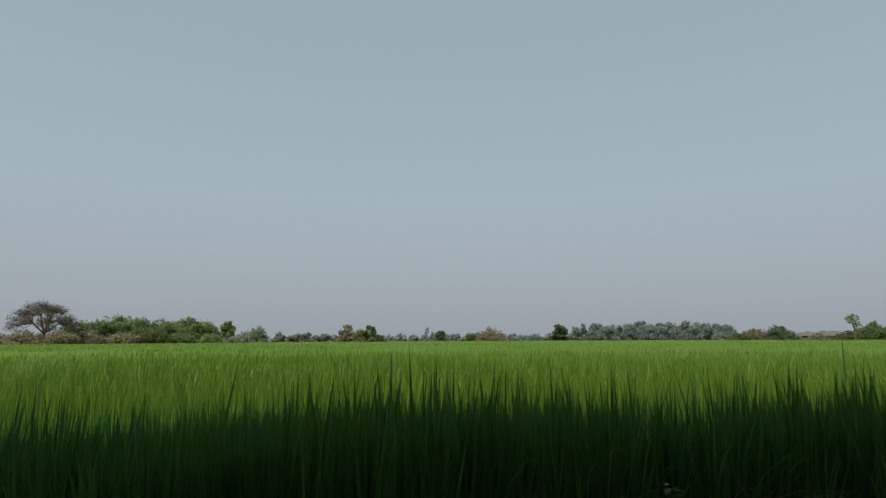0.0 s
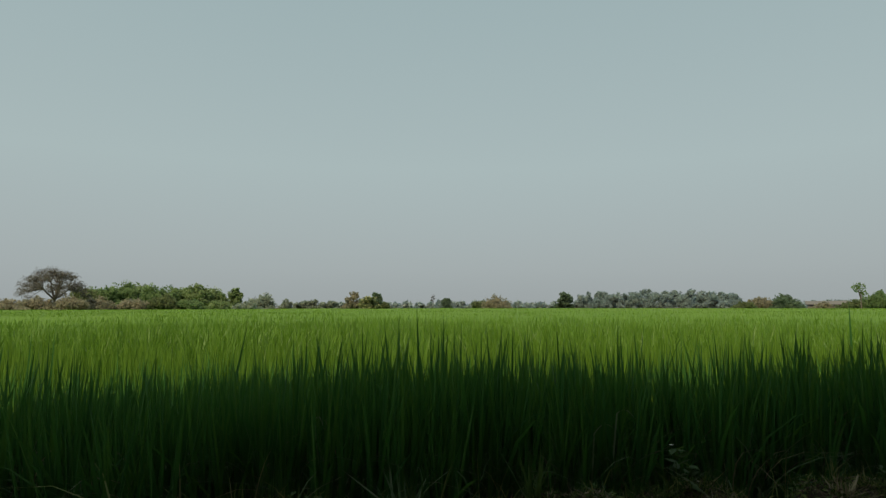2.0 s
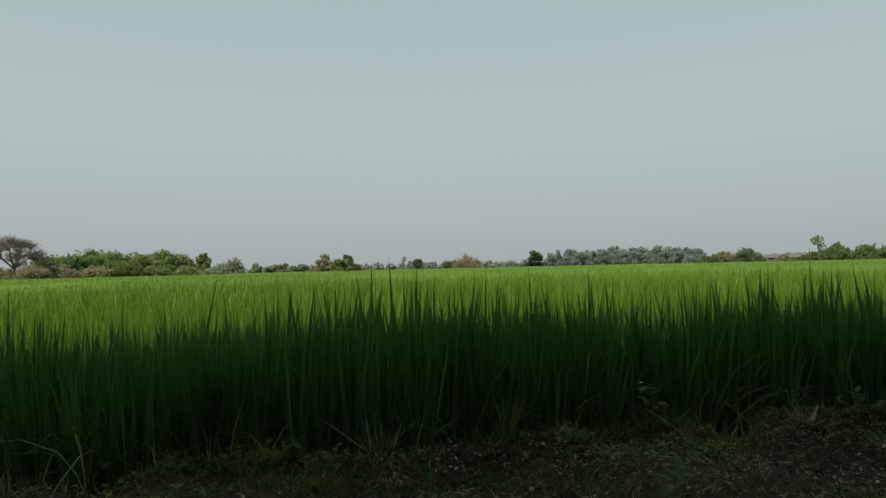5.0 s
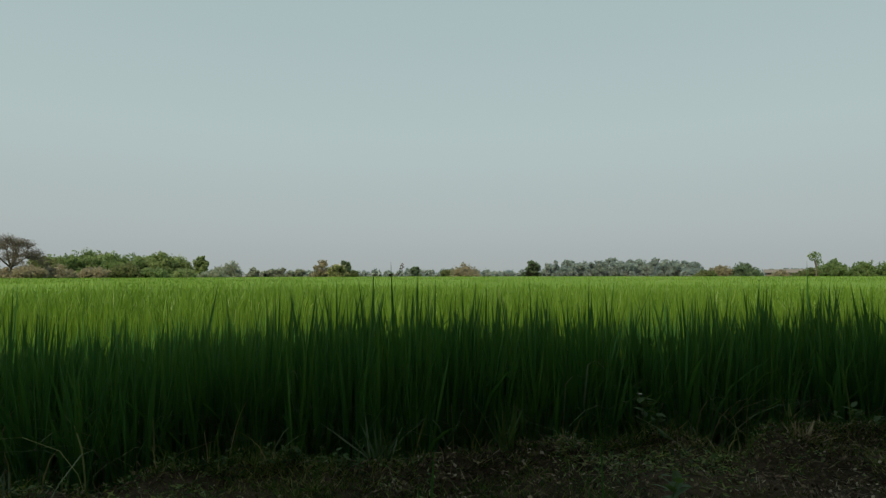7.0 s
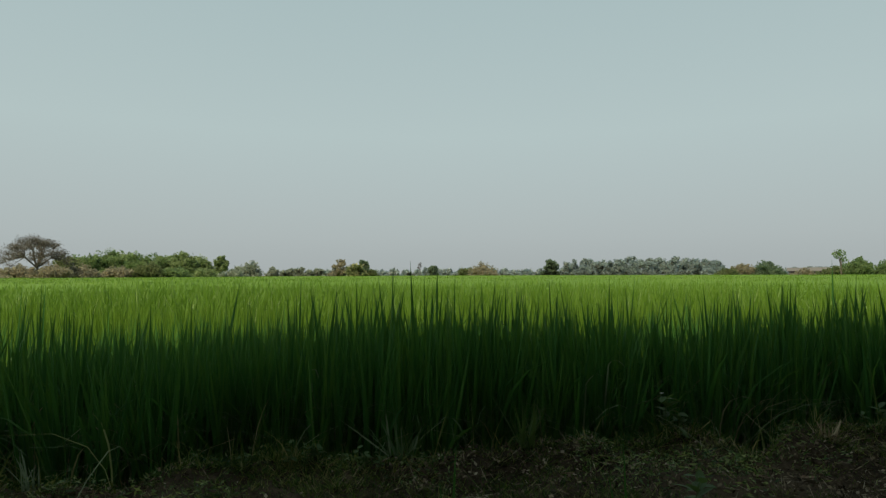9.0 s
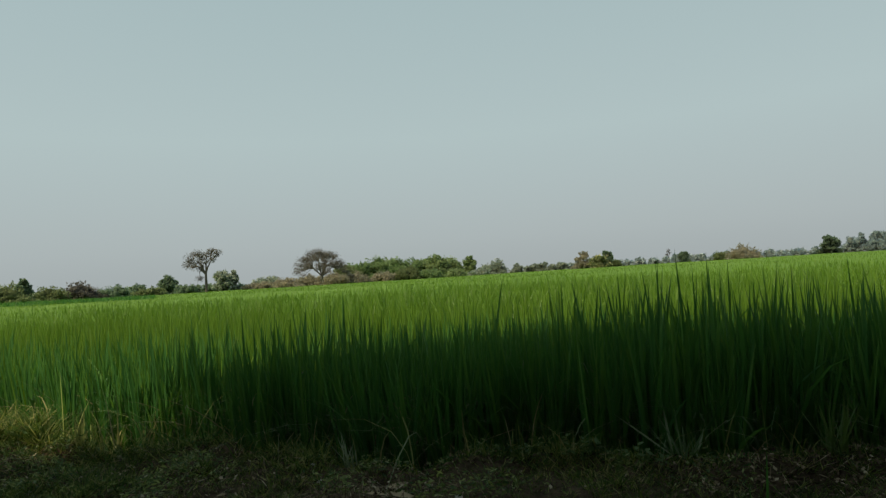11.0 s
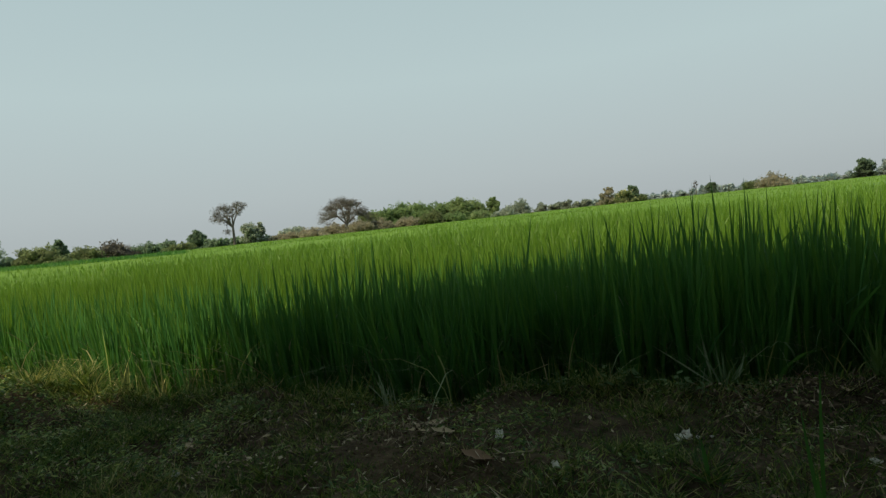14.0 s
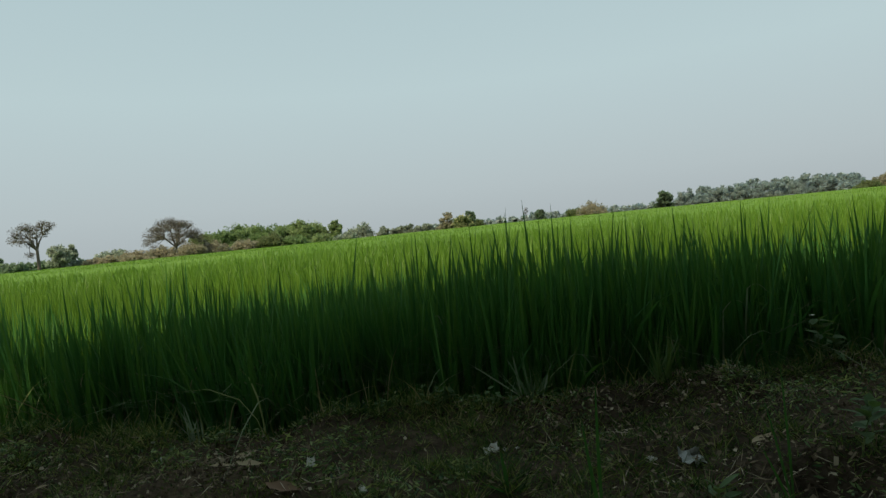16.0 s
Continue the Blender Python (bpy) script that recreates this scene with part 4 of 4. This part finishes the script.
def creepers():
    """Small creeping leaves in patches along the edge."""
    g = np.random.default_rng(42)
    x, y = bank_points(390000, g, -13.5, 4.2, 0.12)
    gap = bank_edge(x) - y
    sunny = 1 / (1 + np.exp((x + 3.3) / 0.25))
    patch = vnoise(x, y, 0.42, 22) + 0.8 * vnoise(x, y, 0.15, 23)
    want = np.clip(1.5 * patch - 0.22 + 0.30 * sunny + 0.30 / (1 + np.exp((x - 0.05) / 0.08)) + 0.30 * np.exp(-((x - 1.05) / 0.35) ** 2) + (0.55 + 0.35 * np.exp(-((x + 0.5) / 0.8) ** 2)) * np.exp(-((gap - 0.02) / 0.16) ** 2) - 1.5 * bare(x, y), 0, 1)
    ok = g.uniform(0, 1, len(x)) < want * np.where(x < -2.6, 0.62, np.where(x < 0, 0.70, 0.55))
    x, y, patch = x[ok], y[ok], patch[ok]
    z = ground_height(x, y) + g.uniform(0.004, 0.075, len(x)) * np.clip(0.4 + patch, 0.3, 1.6) * np.where(x < -3.4, 1.35, 1.0)
    v, f = random_leaves(np.stack([x, y, z], -1), np.where(x < -3.4, 0.015, 0.0125), 1.0, g, np.where(x < -3.4, 0.45, 0.28)[:, None])
    return tagged(mesh_of("creeping_weeds", v, f, WEED), "small-leaved creeping green weeds on the bank", "weeds", kind="stuff")


def litter():
    """Straw and bits of dead leaf lying about, thickest where the grass is thin."""
    g = np.random.default_rng(43)
    x, y = bank_points(270000, g, -9.5, 4.2, 0.0)
    dry = 0.34 - 0.16 / (1 + np.exp((x + 3.2) / 0.3)) + 0.40 * vnoise(x, y, 0.4, 31) + 0.28 / (1 + np.exp(-(x + 0.15) / 0.15))
    ok = g.uniform(0, 1, len(x)) < np.clip(dry, 0.03, 0.95)
    x, y = x[ok], y[ok]
    n = len(x)
    c = np.stack([x, y, ground_height(x, y) + g.uniform(0.004, 0.03, n)], -1)
    a, tilt = g.uniform(0, 2 * math.pi, n), g.normal(0, 0.5, n)
    straw = g.uniform(0, 1, n) < 0.32
    length = np.where(straw, g.uniform(0.012, 0.05, n), g.uniform(0.003, 0.012, n))
    wide = np.where(straw, g.uniform(0.0012, 0.0026, n), length * g.uniform(0.4, 0.8, n))
    d = np.stack([np.cos(a) * np.cos(tilt), np.sin(a) * np.cos(tilt), np.sin(tilt)], -1) * length[:, None]
    s = np.stack([-np.sin(a), np.cos(a), g.normal(0, 0.5, n)], -1) * wide[:, None]
    v = np.stack([c - d - s * 0.5, c - d * 0.1 + s, c + d + s * 0.3, c + d * 0.2 - s], 1)
    return tagged(mesh_of("straw_litter", v.reshape(-1, 3), np.arange(n * 4).reshape(-1, 4), LITTER), "dry straw and leaf crumbs on the bank", "litter", kind="stuff")


def edge_growth():
    """Dry and yellowed rice leaves and longer grass where the field meets the bank."""
    g = np.random.default_rng(44)
    n = 3600
    x = g.uniform(-9, 4, n)
    y = bank_edge(x) + g.normal(0.10, 0.09, n)
    sunny = np.exp(-((x + 3.0) / 0.45) ** 2)
    ok = g.uniform(0, 1, n) < 0.10 + 0.80 * sunny
    x, y = x[ok], y[ok]
    n = len(x)
    base = np.stack([x, y, ground_height(x, y) - 0.01], -1)
    v, f = blades(base, g.uniform(0.10, 0.46, n), np.abs(g.normal(0.15, 0.15, n)), g.uniform(0, 2 * math.pi, n), g.uniform(0, 0.7, n), g.uniform(0.004, 0.009, n), g.uniform(0, math.pi, n), 4, 0.8)
    tagged(mesh_of("dry_rice_leaves", v, f, RICE_DRY), "yellowed dry rice leaves at the field edge", "rice leaves", kind="stuff")
    n = 1900
    x = g.uniform(-5, 3.4, n)
    y = bank_edge(x) + 0.22 + np.abs(g.normal(0.0, 0.18, n))
    base = np.stack([x, y, np.full(n, 0.02)], -1)
    v, f = blades(base, g.uniform(0.14, 0.60, n), np.abs(g.normal(0.35, 0.3, n)), g.uniform(0, 2 * math.pi, n), g.uniform(0.2, 1.3, n), g.uniform(0.004, 0.010, n), g.uniform(0, math.pi, n), 6, 0.8)
    tagged(mesh_of("old_rice_leaves", v, f, OLD_LEAF), "thin bent old rice leaves among the stems", "rice leaves", kind="stuff")
    n = 5200
    x = g.uniform(-9, 4, n)
    y = bank_edge(x) + g.normal(0.02, 0.08, n)
    base = np.stack([x, y, ground_height(x, y) - 0.01], -1)
    h = g.uniform(0.05, 0.17, n) * (1 + 0.6 * vnoise(x, y, 0.4, 51))
    v, f = blades(base, h, np.abs(g.normal(0.3, 0.3, n)), g.uniform(0, 2 * math.pi, n), g.uniform(0, 0.6, n), g.uniform(0.003, 0.007, n), g.uniform(0, math.pi, n), 3, 0.8)
    tagged(mesh_of("edge_grass", v, f, GRASS), "longer green grass fringing the rice field", "grass", kind="stuff")


bare_earth(), earth_clods(), turf(), creepers(), litter(), edge_growth()


def leaf_strip(bm, points, widths, side):
    """A leaf as a strip along points, folded a little along its midrib."""
    rows = []
    for p, w in zip(points, widths):
        s = Vector(side) * w
        rows.append([bm.verts.new(Vector(p) - s + Vector((0, 0, w * 0.35))), bm.verts.new(p), bm.verts.new(Vector(p) + s + Vector((0, 0, w * 0.35)))])
    for a, b in zip(rows, rows[1:]):
        for k in range(2):
            bm.faces.new((a[k], a[k + 1], b[k + 1], b[k]))


def rice_stalk(base, tip, width, label, material=RICE, bend=0.0, hook=None):
    """One rice leaf that stands out from the rest, from its foot to its tip."""
    base, tip = Vector(base), Vector(tip)
    run = tip - base
    side = Vector((run.y, -run.x, 0))
    side = side.normalized() if side.length > 1e-4 else Vector((1, 0, 0))
    side = (side * 0.3 + Vector((1, 0, 0))).normalized()
    pts, ws = [], []
    for k in range(11):
        s = k / 10
        p = base + run * s + Vector((run.x, run.y, 0)) * bend * (s * s - s)
        pts.append(p)
        ws.append(0.5 * width * (0.6 + 0.4 * s / 0.5 if s < 0.5 else max(0.04, 1 - ((s - 0.5) / 0.5) ** 1.5)))
    if hook:
        for k in range(1, 7):
            u = k / 6
            pts.append(tip + Vector(hook) * u + Vector((0, 0, 0.03 * math.sin(math.pi * min(1, u * 1.2)))))
        ws = [0.5 * width * max(0.05, 1 - (k / (len(pts) - 1)) ** 3) for k in range(len(pts))]
    bm = bmesh.new()
    leaf_strip(bm, pts, ws, side)
    return tagged(part("rice_stalk", bm, material, None), label, "rice", "standing-out rice leaves")


DARK_TIP = "tall pointed green rice leaf standing above the crop"
for bx, by, tx, ty, tz, w in ((-0.02, 4.36, -0.068, 4.40, 1.049, 0.022), (0.08, 4.38, 0.090, 4.40, 1.016, 0.019), (-0.15, 4.38, -0.172, 4.40, 0.993, 0.018), (0.17, 4.37, 0.192, 4.40, 0.967, 0.019), (0.02, 4.38, 0.014, 4.40, 0.967, 0.016),
                             (-1.28, 4.55, -1.108, 4.60, 0.948, 0.024), (-2.20, 4.40, -2.19, 4.45, 0.93, 0.019), (-2.28, 4.30, -2.26, 4.35, 0.90, 0.020), (-0.36, 4.35, -0.38, 4.40, 0.95, 0.020), (0.46, 4.35, 0.49, 4.40, 0.94, 0.020),
                             (-2.74, 3.70, -2.85, 3.75, 0.86, 0.021), (-2.62, 3.68, -2.71, 3.74, 0.85, 0.020), (-2.40, 3.70, -2.47, 3.75, 0.86, 0.022), (-2.30, 3.66, -2.35, 3.70, 0.81, 0.018), (-1.93, 3.70, -1.97, 3.75, 0.86, 0.019), (-1.76, 3.70, -1.78, 3.75, 0.93, 0.018),
                             (-1.58, 3.68, -1.61, 3.72, 0.83, 0.018), (-1.25, 3.70, -1.27, 3.75, 0.85, 0.018), (-1.08, 3.78, -1.10, 3.80, 0.84, 0.018), (0.79, 4.45, 0.76, 4.50, 0.96, 0.019), (-0.71, 4.35, -0.70, 4.40, 0.93, 0.019), (1.09, 4.45, 1.14, 4.55, 0.96, 0.019)):
    rice_stalk((bx, by, -0.05), (tx, ty, tz), w, DARK_TIP)
rice_stalk((4.995, 8.30, 0), (4.985, 8.29, 1.15), 0.036, "tall dark pointed reed standing above the rice")
PALE = "pale bent rice leaf catching light in the shade"
rice_stalk((-0.523, 4.00, 0), (-0.560, 3.99, 0.476), 0.012, PALE, PALE_LEAF, 0, (0.050, -0.01, -0.045))
rice_stalk((-0.950, 4.25, 0.1), (-0.902, 4.20, 0.500), 0.010, PALE, PALE_LEAF, 0, (0.165, -0.01, -0.015))
rice_stalk((0.930, 4.02, 0.1), (0.955, 3.95, 0.510), 0.010, PALE, PALE_LEAF, 0, (0.105, 0, -0.026))
rice_stalk((0.825, 3.98, 0.1), (0.839, 3.95, 0.411), 0.009, PALE, PALE_LEAF, 0, (0.110, 0, 0.040))
rice_stalk((-1.620, 3.97, 0.02), (-1.652, 3.95, 0.300), 0.013, PALE, PALE_LEAF, 0, (0.035, -0.02, -0.10))
rice_stalk((-1.170, 3.75, 0.245), (-1.398, 3.75, 0.229), 0.010, "pale rice leaf lying across the stems", PALE_LEAF)
rice_stalk((-1.000, 3.76, 0.02), (-1.425, 3.90, 0.468), 0.012, "leaning green rice leaf before the stems", PALE_LEAF)
rice_stalk((-1.000, 3.78, 0.02), (-1.253, 3.90, 0.365), 0.012, "leaning green rice leaf before the stems", PALE_LEAF)
rice_stalk((-0.100, 3.60, 0.13), (-0.377, 3.70, 0.303), 0.012, "leaning pale rice leaf before the stems", PALE_LEAF)
rice_stalk((-0.126, 3.58, 0.13), (-0.163, 3.70, 0.355), 0.011, "leaning pale rice leaf before the stems", PALE_LEAF)
rice_stalk((-0.046, 3.58, 0.13), (0.009, 3.70, 0.272), 0.009, "leaning pale rice leaf before the stems", PALE_LEAF)


def grass_stalk(x, y, height, lean, width, seed):
    """A green grass plant near the path: a few long upright leaves."""
    gen = random.Random(seed)
    root = new("grass_stalk")
    for k in range(3):
        bm = bmesh.new()
        h = height * (1 - 0.25 * k)
        a = gen.uniform(-0.5, 0.5) + k * 2.1
        pts = [Vector((x + lean * h * s * s + math.cos(a) * 0.05 * k * s, y + math.sin(a) * 0.04 * k * s, over(x, y) - 0.01 + h * s)) for s in (0, 0.2, 0.4, 0.6, 0.8, 0.92, 1)]
        leaf_strip(bm, pts, [width * 0.5 * q for q in (0.7, 0.9, 1, 0.9, 0.6, 0.3, 0.04)], (1, 0.2, 0))
        part("leaf", bm, RICE, root)
    return tagged(root, "upright green grass stalk on the trodden bank", "grass", "grass stalks on the bank")


grass_stalk(0.100, 2.380, 0.39, 0.03, 0.0085, 1)
grass_stalk(0.600, 2.560, 0.40, -0.02, 0.007, 2)
grass_stalk(-0.145, 2.620, 0.13, -0.10, 0.010, 4)


def oval_leaf(bm, foot, way, up, length, width):
    way, up = Vector(way).normalized(), Vector(up)
    side = way.cross(up).normalized()
    pts = [Vector(foot) + way * length * s + up * length * 0.18 * (s - s * s * 1.6) for s in (0, 0.15, 0.4, 0.65, 0.85, 1)]
    rows = []
    for p, w in zip(pts, (0.08, 0.7, 1, 0.8, 0.45, 0.04)):
        rows.append([bm.verts.new(p - side * width * 0.5 * w + up * 0.08 * width), bm.verts.new(p), bm.verts.new(p + side * width * 0.5 * w + up * 0.08 * width)])
    for a, b in zip(rows, rows[1:]):
        for k in range(2):
            bm.faces.new((a[k], a[k + 1], b[k + 1], b[k]))


def broadleaf_weed(x, y, height, count, leaf, seed, label, flower=False):
    """A weed: curved stem and oval leaves, each a mesh of its own."""
    gen = random.Random(seed)
    root = new("weed")
    z0 = over(x, y)
    sx, sy = gen.uniform(-0.2, 0.2), gen.uniform(-0.1, 0.1)
    tv, tq = [], []
    at = lambda s: Vector((x + sx * height * s * s, y + sy * height * s, z0 - 0.01 + height * s))
    for k in range(5):
        tube(tv, tq, at(k / 5), at((k + 1) / 5), 0.0035 * (1 - 0.12 * k), 0.0035 * (1 - 0.12 * (k + 1)))
    mesh_of("stem", [tuple(p) for p in tv], tq, WEED, root, True)
    for k in range(count):
        s = min(1.0, 0.3 + 0.7 * (k / max(1, count - 1)) ** 0.7 + gen.uniform(-0.06, 0.03))
        a = k * 2.4 + gen.uniform(-0.8, 0.8)
        bm = bmesh.new()
        oval_leaf(bm, at(s), (math.cos(a), math.sin(a), gen.uniform(-0.3, 0.9)), (0.3 * math.sin(7 * a), 0.3 * math.cos(5 * a), 1), leaf * gen.uniform(0.5, 1.15), leaf * gen.uniform(0.35, 0.55))
        part("leaf", bm, WEED, root)
    if flower:
        bm = bmesh.new()
        for k in range(5):
            a = 2 * math.pi * k / 5
            oval_leaf(bm, at(1.0) + Vector((-0.02, -0.01, 0.015)), (math.cos(a), math.sin(a), 0.4), (0, 0, 1), 0.014, 0.010)
        part("flower", bm, PAPER, root, "tiny white flower")
    return tagged(root, label, "weed", "broadleaf weeds on the bank")


broadleaf_weed(1.190, 3.800, 0.235, 14, 0.10, 11, "leafy green weed with tiny white flower at the field edge", True)
broadleaf_weed(1.260, 3.820, 0.14, 11, 0.085, 12, "small green weed at the field edge")
broadleaf_weed(2.240, 3.780, 0.13, 12, 0.06, 13, "bushy dark green weed at the field edge")
broadleaf_weed(2.380, 3.780, 0.10, 11, 0.055, 14, "bushy dark green weed at the field edge")
broadleaf_weed(0.880, 2.800, 0.16, 11, 0.075, 15, "low leafy weed on the bank")
broadleaf_weed(0.960, 2.900, 0.14, 10, 0.065, 16, "low leafy weed on the bank")
broadleaf_weed(0.425, 2.600, 0.055, 5, 0.075, 17, "bright green seedling on the bank")
broadleaf_weed(-0.575, 3.690, 0.14, 9, 0.05, 18, "small green weed among the edge grass")
broadleaf_weed(-0.375, 3.640, 0.13, 9, 0.05, 19, "small green weed among the edge grass")
broadleaf_weed(-2.985, 2.190, 0.12, 12, 0.06, 201, "blue-green leafy weed beside the washed-out hollow")
broadleaf_weed(-2.900, 2.250, 0.09, 9, 0.05, 202, "blue-green leafy weed beside the washed-out hollow")
for _k, (_x, _y, _h, _c) in enumerate(((-3.30, 2.24, 0.12, 13), (-3.46, 2.22, 0.09, 11), (-3.62, 2.26, 0.10, 10), (-3.86, 2.22, 0.08, 9), (-3.38, 2.34, 0.11, 12), (-3.74, 2.40, 0.12, 12), (-4.02, 2.46, 0.13, 13), (-4.20, 2.52, 0.10, 11))):
    broadleaf_weed(_x, _y, _h, _c, 0.055, 220 + _k, "bright green leafy weed above the washed-out hollow")
broadleaf_weed(-1.305, 3.140, 0.07, 6, 0.05, 20, "tiny green weed on the bank")


_g = random.Random(77)
for _k in range(96):
    _near = _k >= 40
    _x = _g.uniform(-4.6, -3.3) if _near else _g.uniform(-8.2, -4.2)
    _y = _g.uniform(2.05, 2.75) if _near else _g.uniform(1.9, float(bank_edge(_x)) - 0.2)
    if float(bare(_x, _y)) < 0.55:
        broadleaf_weed(_x, _y, _g.uniform(0.05, 0.13), _g.choice((7, 8, 9, 10)), _g.uniform(0.03, 0.055), 400 + _k, "low leafy green weed on the sunny mound")


for _k in range(18):
    _x = _g.uniform(-0.75, -0.12) if _k < 12 else _g.uniform(2.1, 3.0)
    broadleaf_weed(_x, float(bank_edge(_x)) - _g.uniform(0.04, 0.20), _g.uniform(0.06, 0.12), _g.choice((9, 10, 12)), _g.uniform(0.03, 0.045), 500 + _k, "dark pointed-leaf weed at the field edge")


def tuft(x, y, height, count, seed, material, label, spread=0.5, width=0.008):
    """A clump of stiff leaves from one foot."""
    gen = random.Random(seed)
    root = new("grass_tuft")
    z0 = over(x, y)
    for k in range(count):
        a, le = gen.uniform(0, 2 * math.pi), gen.uniform(0.05, spread)
        h = height * gen.uniform(0.5, 1.0)
        bx, by = x + gen.uniform(-0.03, 0.03), y + gen.uniform(-0.03, 0.03)
        pts = [Vector((bx + math.cos(a) * le * h * s, by + math.sin(a) * le * h * s, z0 - 0.01 + h * s * (1 - 0.25 * le * s))) for s in (0, 0.25, 0.5, 0.75, 1)]
        bm = bmesh.new()
        leaf_strip(bm, pts, [width * 0.5 * q for q in (0.8, 1, 0.85, 0.5, 0.05)], (math.sin(a), -math.cos(a), 0))
        part("leaf", bm, material, root)
    return tagged(root, label, "grass", "grass tufts on the bank")


tuft(0.490, 3.660, 0.30, 32, 21, WEED, "fresh green grass tuft at the field edge", 0.6)
tuft(-0.095, 3.490, 0.25, 22, 22, OLD_LEAF, "clump of dead grey-brown stalks at the field edge", 1.0)
tuft(-0.020, 3.520, 0.26, 6, 23, GRASS, "clump of pale green leaves among dead stalks", 0.5, 0.011)
tuft(1.890, 3.640, 0.13, 30, 24, DRY_LEAF, "heap of pale dry straw on the bank edge", 1.6)
tuft(-1.505, 3.270, 0.20, 12, 25, PALE_LEAF, "pale grass tuft at the field edge", 0.9)
tuft(-2.005, 3.350, 0.18, 12, 26, GRASS, "green grass tuft at the field edge", 0.8)
tuft(-3.105, 3.200, 0.26, 16, 27, RICE_DRY, "yellowed grass tuft in the sun at the field edge", 0.6)
tuft(-5.555, 3.540, 0.22, 18, 28, GRASS, "green grass tuft on the mound", 0.8)
tuft(-6.955, 3.440, 0.20, 16, 29, GRASS, "green grass tuft on the mound", 0.8)


# ---- fallen leaves and scraps ----
def fallen_leaf(x, y, length, turn, material, label):
    """A curled dry leaf lying on the bank."""
    gen = random.Random(int(1000 * (x + 9 * y)))
    bm = bmesh.new()
    rows = []
    for k, w in enumerate((0.06, 0.55, 0.9, 1.0, 0.8, 0.45, 0.05)):
        s = k / 6 - 0.5
        lift = 0.10 * length * (4 * s * s) * gen.uniform(0.4, 1.4)
        rows.append([bm.verts.new((s * length, side * 0.24 * length * w * gen.uniform(0.85, 1.1), lift + abs(side) * 0.09 * length * w)) for side in (-1, 0, 1)])
    for a, b in zip(rows, rows[1:]):
        for k in range(2):
            bm.faces.new((a[k], a[k + 1], b[k + 1], b[k]))
    ob = part("fallen_leaf", bm, material, None, smooth=True)
    ob.matrix_basis = pose(x, y, over(x, y) + 0.014, gen.uniform(-14, 14), gen.uniform(-14, 14), turn)
    return tagged(ob, label, "leaf", "fallen leaves on the bank")


TAN, RUSTY = "curled tan dry leaf lying on the bank", "rust-brown dry leaf lying on the bank"
for x, y, size, turn in ((-1.148, 3.009, 0.11, 20), (-1.139, 2.815, 0.09, 40), (-1.020, 2.789, 0.11, 5), (0.503, 3.169, 0.05, 70), (0.672, 2.998, 0.10, 25), (0.345, 3.532, 0.035, 90), (0.801, 3.486, 0.07, 150), (-2.095, 2.642, 0.075, 160), (-1.761, 3.232, 0.06, 40), (1.487, 3.430, 0.10, 140),
                         (-2.647, 3.053, 0.08, 15), (-3.383, 2.521, 0.06, 20), (-2.480, 2.003, 0.07, 100), (-2.334, 2.167, 0.06, 30), (-1.840, 2.812, 0.05, 30), (0.010, 3.262, 0.06, 150), (0.640, 3.280, 0.05, 60), (-4.336, 1.650, 0.09, 15), (-5.009, 1.800, 0.12, 0)):
    fallen_leaf(x, y, 0.85 * size, turn, DRY_LEAF, TAN)
for x, y, size, turn in ((-0.826, 2.611, 0.13, 10), (0.615, 3.363, 0.075, 165), (-2.965, 2.521, 0.07, 40), (0.820, 3.532, 0.08, 20), (1.320, 3.212, 0.08, 80), (-2.560, 2.472, 0.08, 40), (1.580, 3.312, 0.09, 10)):
    fallen_leaf(x, y, 0.85 * size, turn, RUST_LEAF, RUSTY)


def scrap(x, y, size, tall, turn, material, label, seed):
    """A crumpled scrap of paper or film."""
    gen = random.Random(seed)
    bm = bmesh.new()
    n = 6
    grid = []
    for i in range(n):
        row = []
        for j in range(n):
            u, v = i / (n - 1) - 0.5, j / (n - 1) - 0.5
            edge = 1 - 0.25 * gen.random() if i in (0, n - 1) or j in (0, n - 1) else 1
            row.append(bm.verts.new((u * size * edge, v * size * tall * edge + gen.uniform(-0.06, 0.06) * size, gen.uniform(0, 0.32) * size)))
        grid.append(row)
    for i in range(n - 1):
        for j in range(n - 1):
            bm.faces.new((grid[i][j], grid[i + 1][j], grid[i + 1][j + 1], grid[i][j + 1]))
    ob = part("litter_scrap", bm, material, None)
    mod = ob.modifiers.new("thickness", "SOLIDIFY")
    mod.thickness = 0.0012
    ob.matrix_basis = pose(x, y, over(x, y) + 0.006 + 0.02 * size, 20, gen.uniform(-15, 15), turn)
    return tagged(ob, label, "litter", "scraps on the bank")


WHITE = "crumpled white paper scrap lying on the bank"
for x, y, size, tall, turn, kind, seed in ((-0.853, 2.905, 0.042, 1.8, 20, 0, 1), (-0.229, 3.065, 0.080, 0.8, 10, 0, 2), (-0.184, 3.096, 0.026, 0.8, 60, 0, 3), (-0.140, 3.110, 0.018, 0.9, 30, 0, 4),
                                       (0.304, 2.923, 0.04, 0.9, 40, 0, 6), (0.434, 2.934, 0.110, 0.9, 20, 1, 7), (-2.774, 2.669, 0.045, 0.7, 5, 0, 8), (-1.515, 3.020, 0.030, 0.8, 25, 0, 9), (-0.567, 2.584, 0.03, 1.2, 30, 0, 10),
                                       (-1.983, 2.464, 0.05, 0.9, 30, 1, 11), (-1.660, 3.200, 0.022, 0.9, 30, 0, 12)):
    scrap(x, y, 0.78 * size, tall, turn, CLEAR_BAG if kind else PAPER, "crumpled clear plastic film lying on the bank" if kind else WHITE, seed)
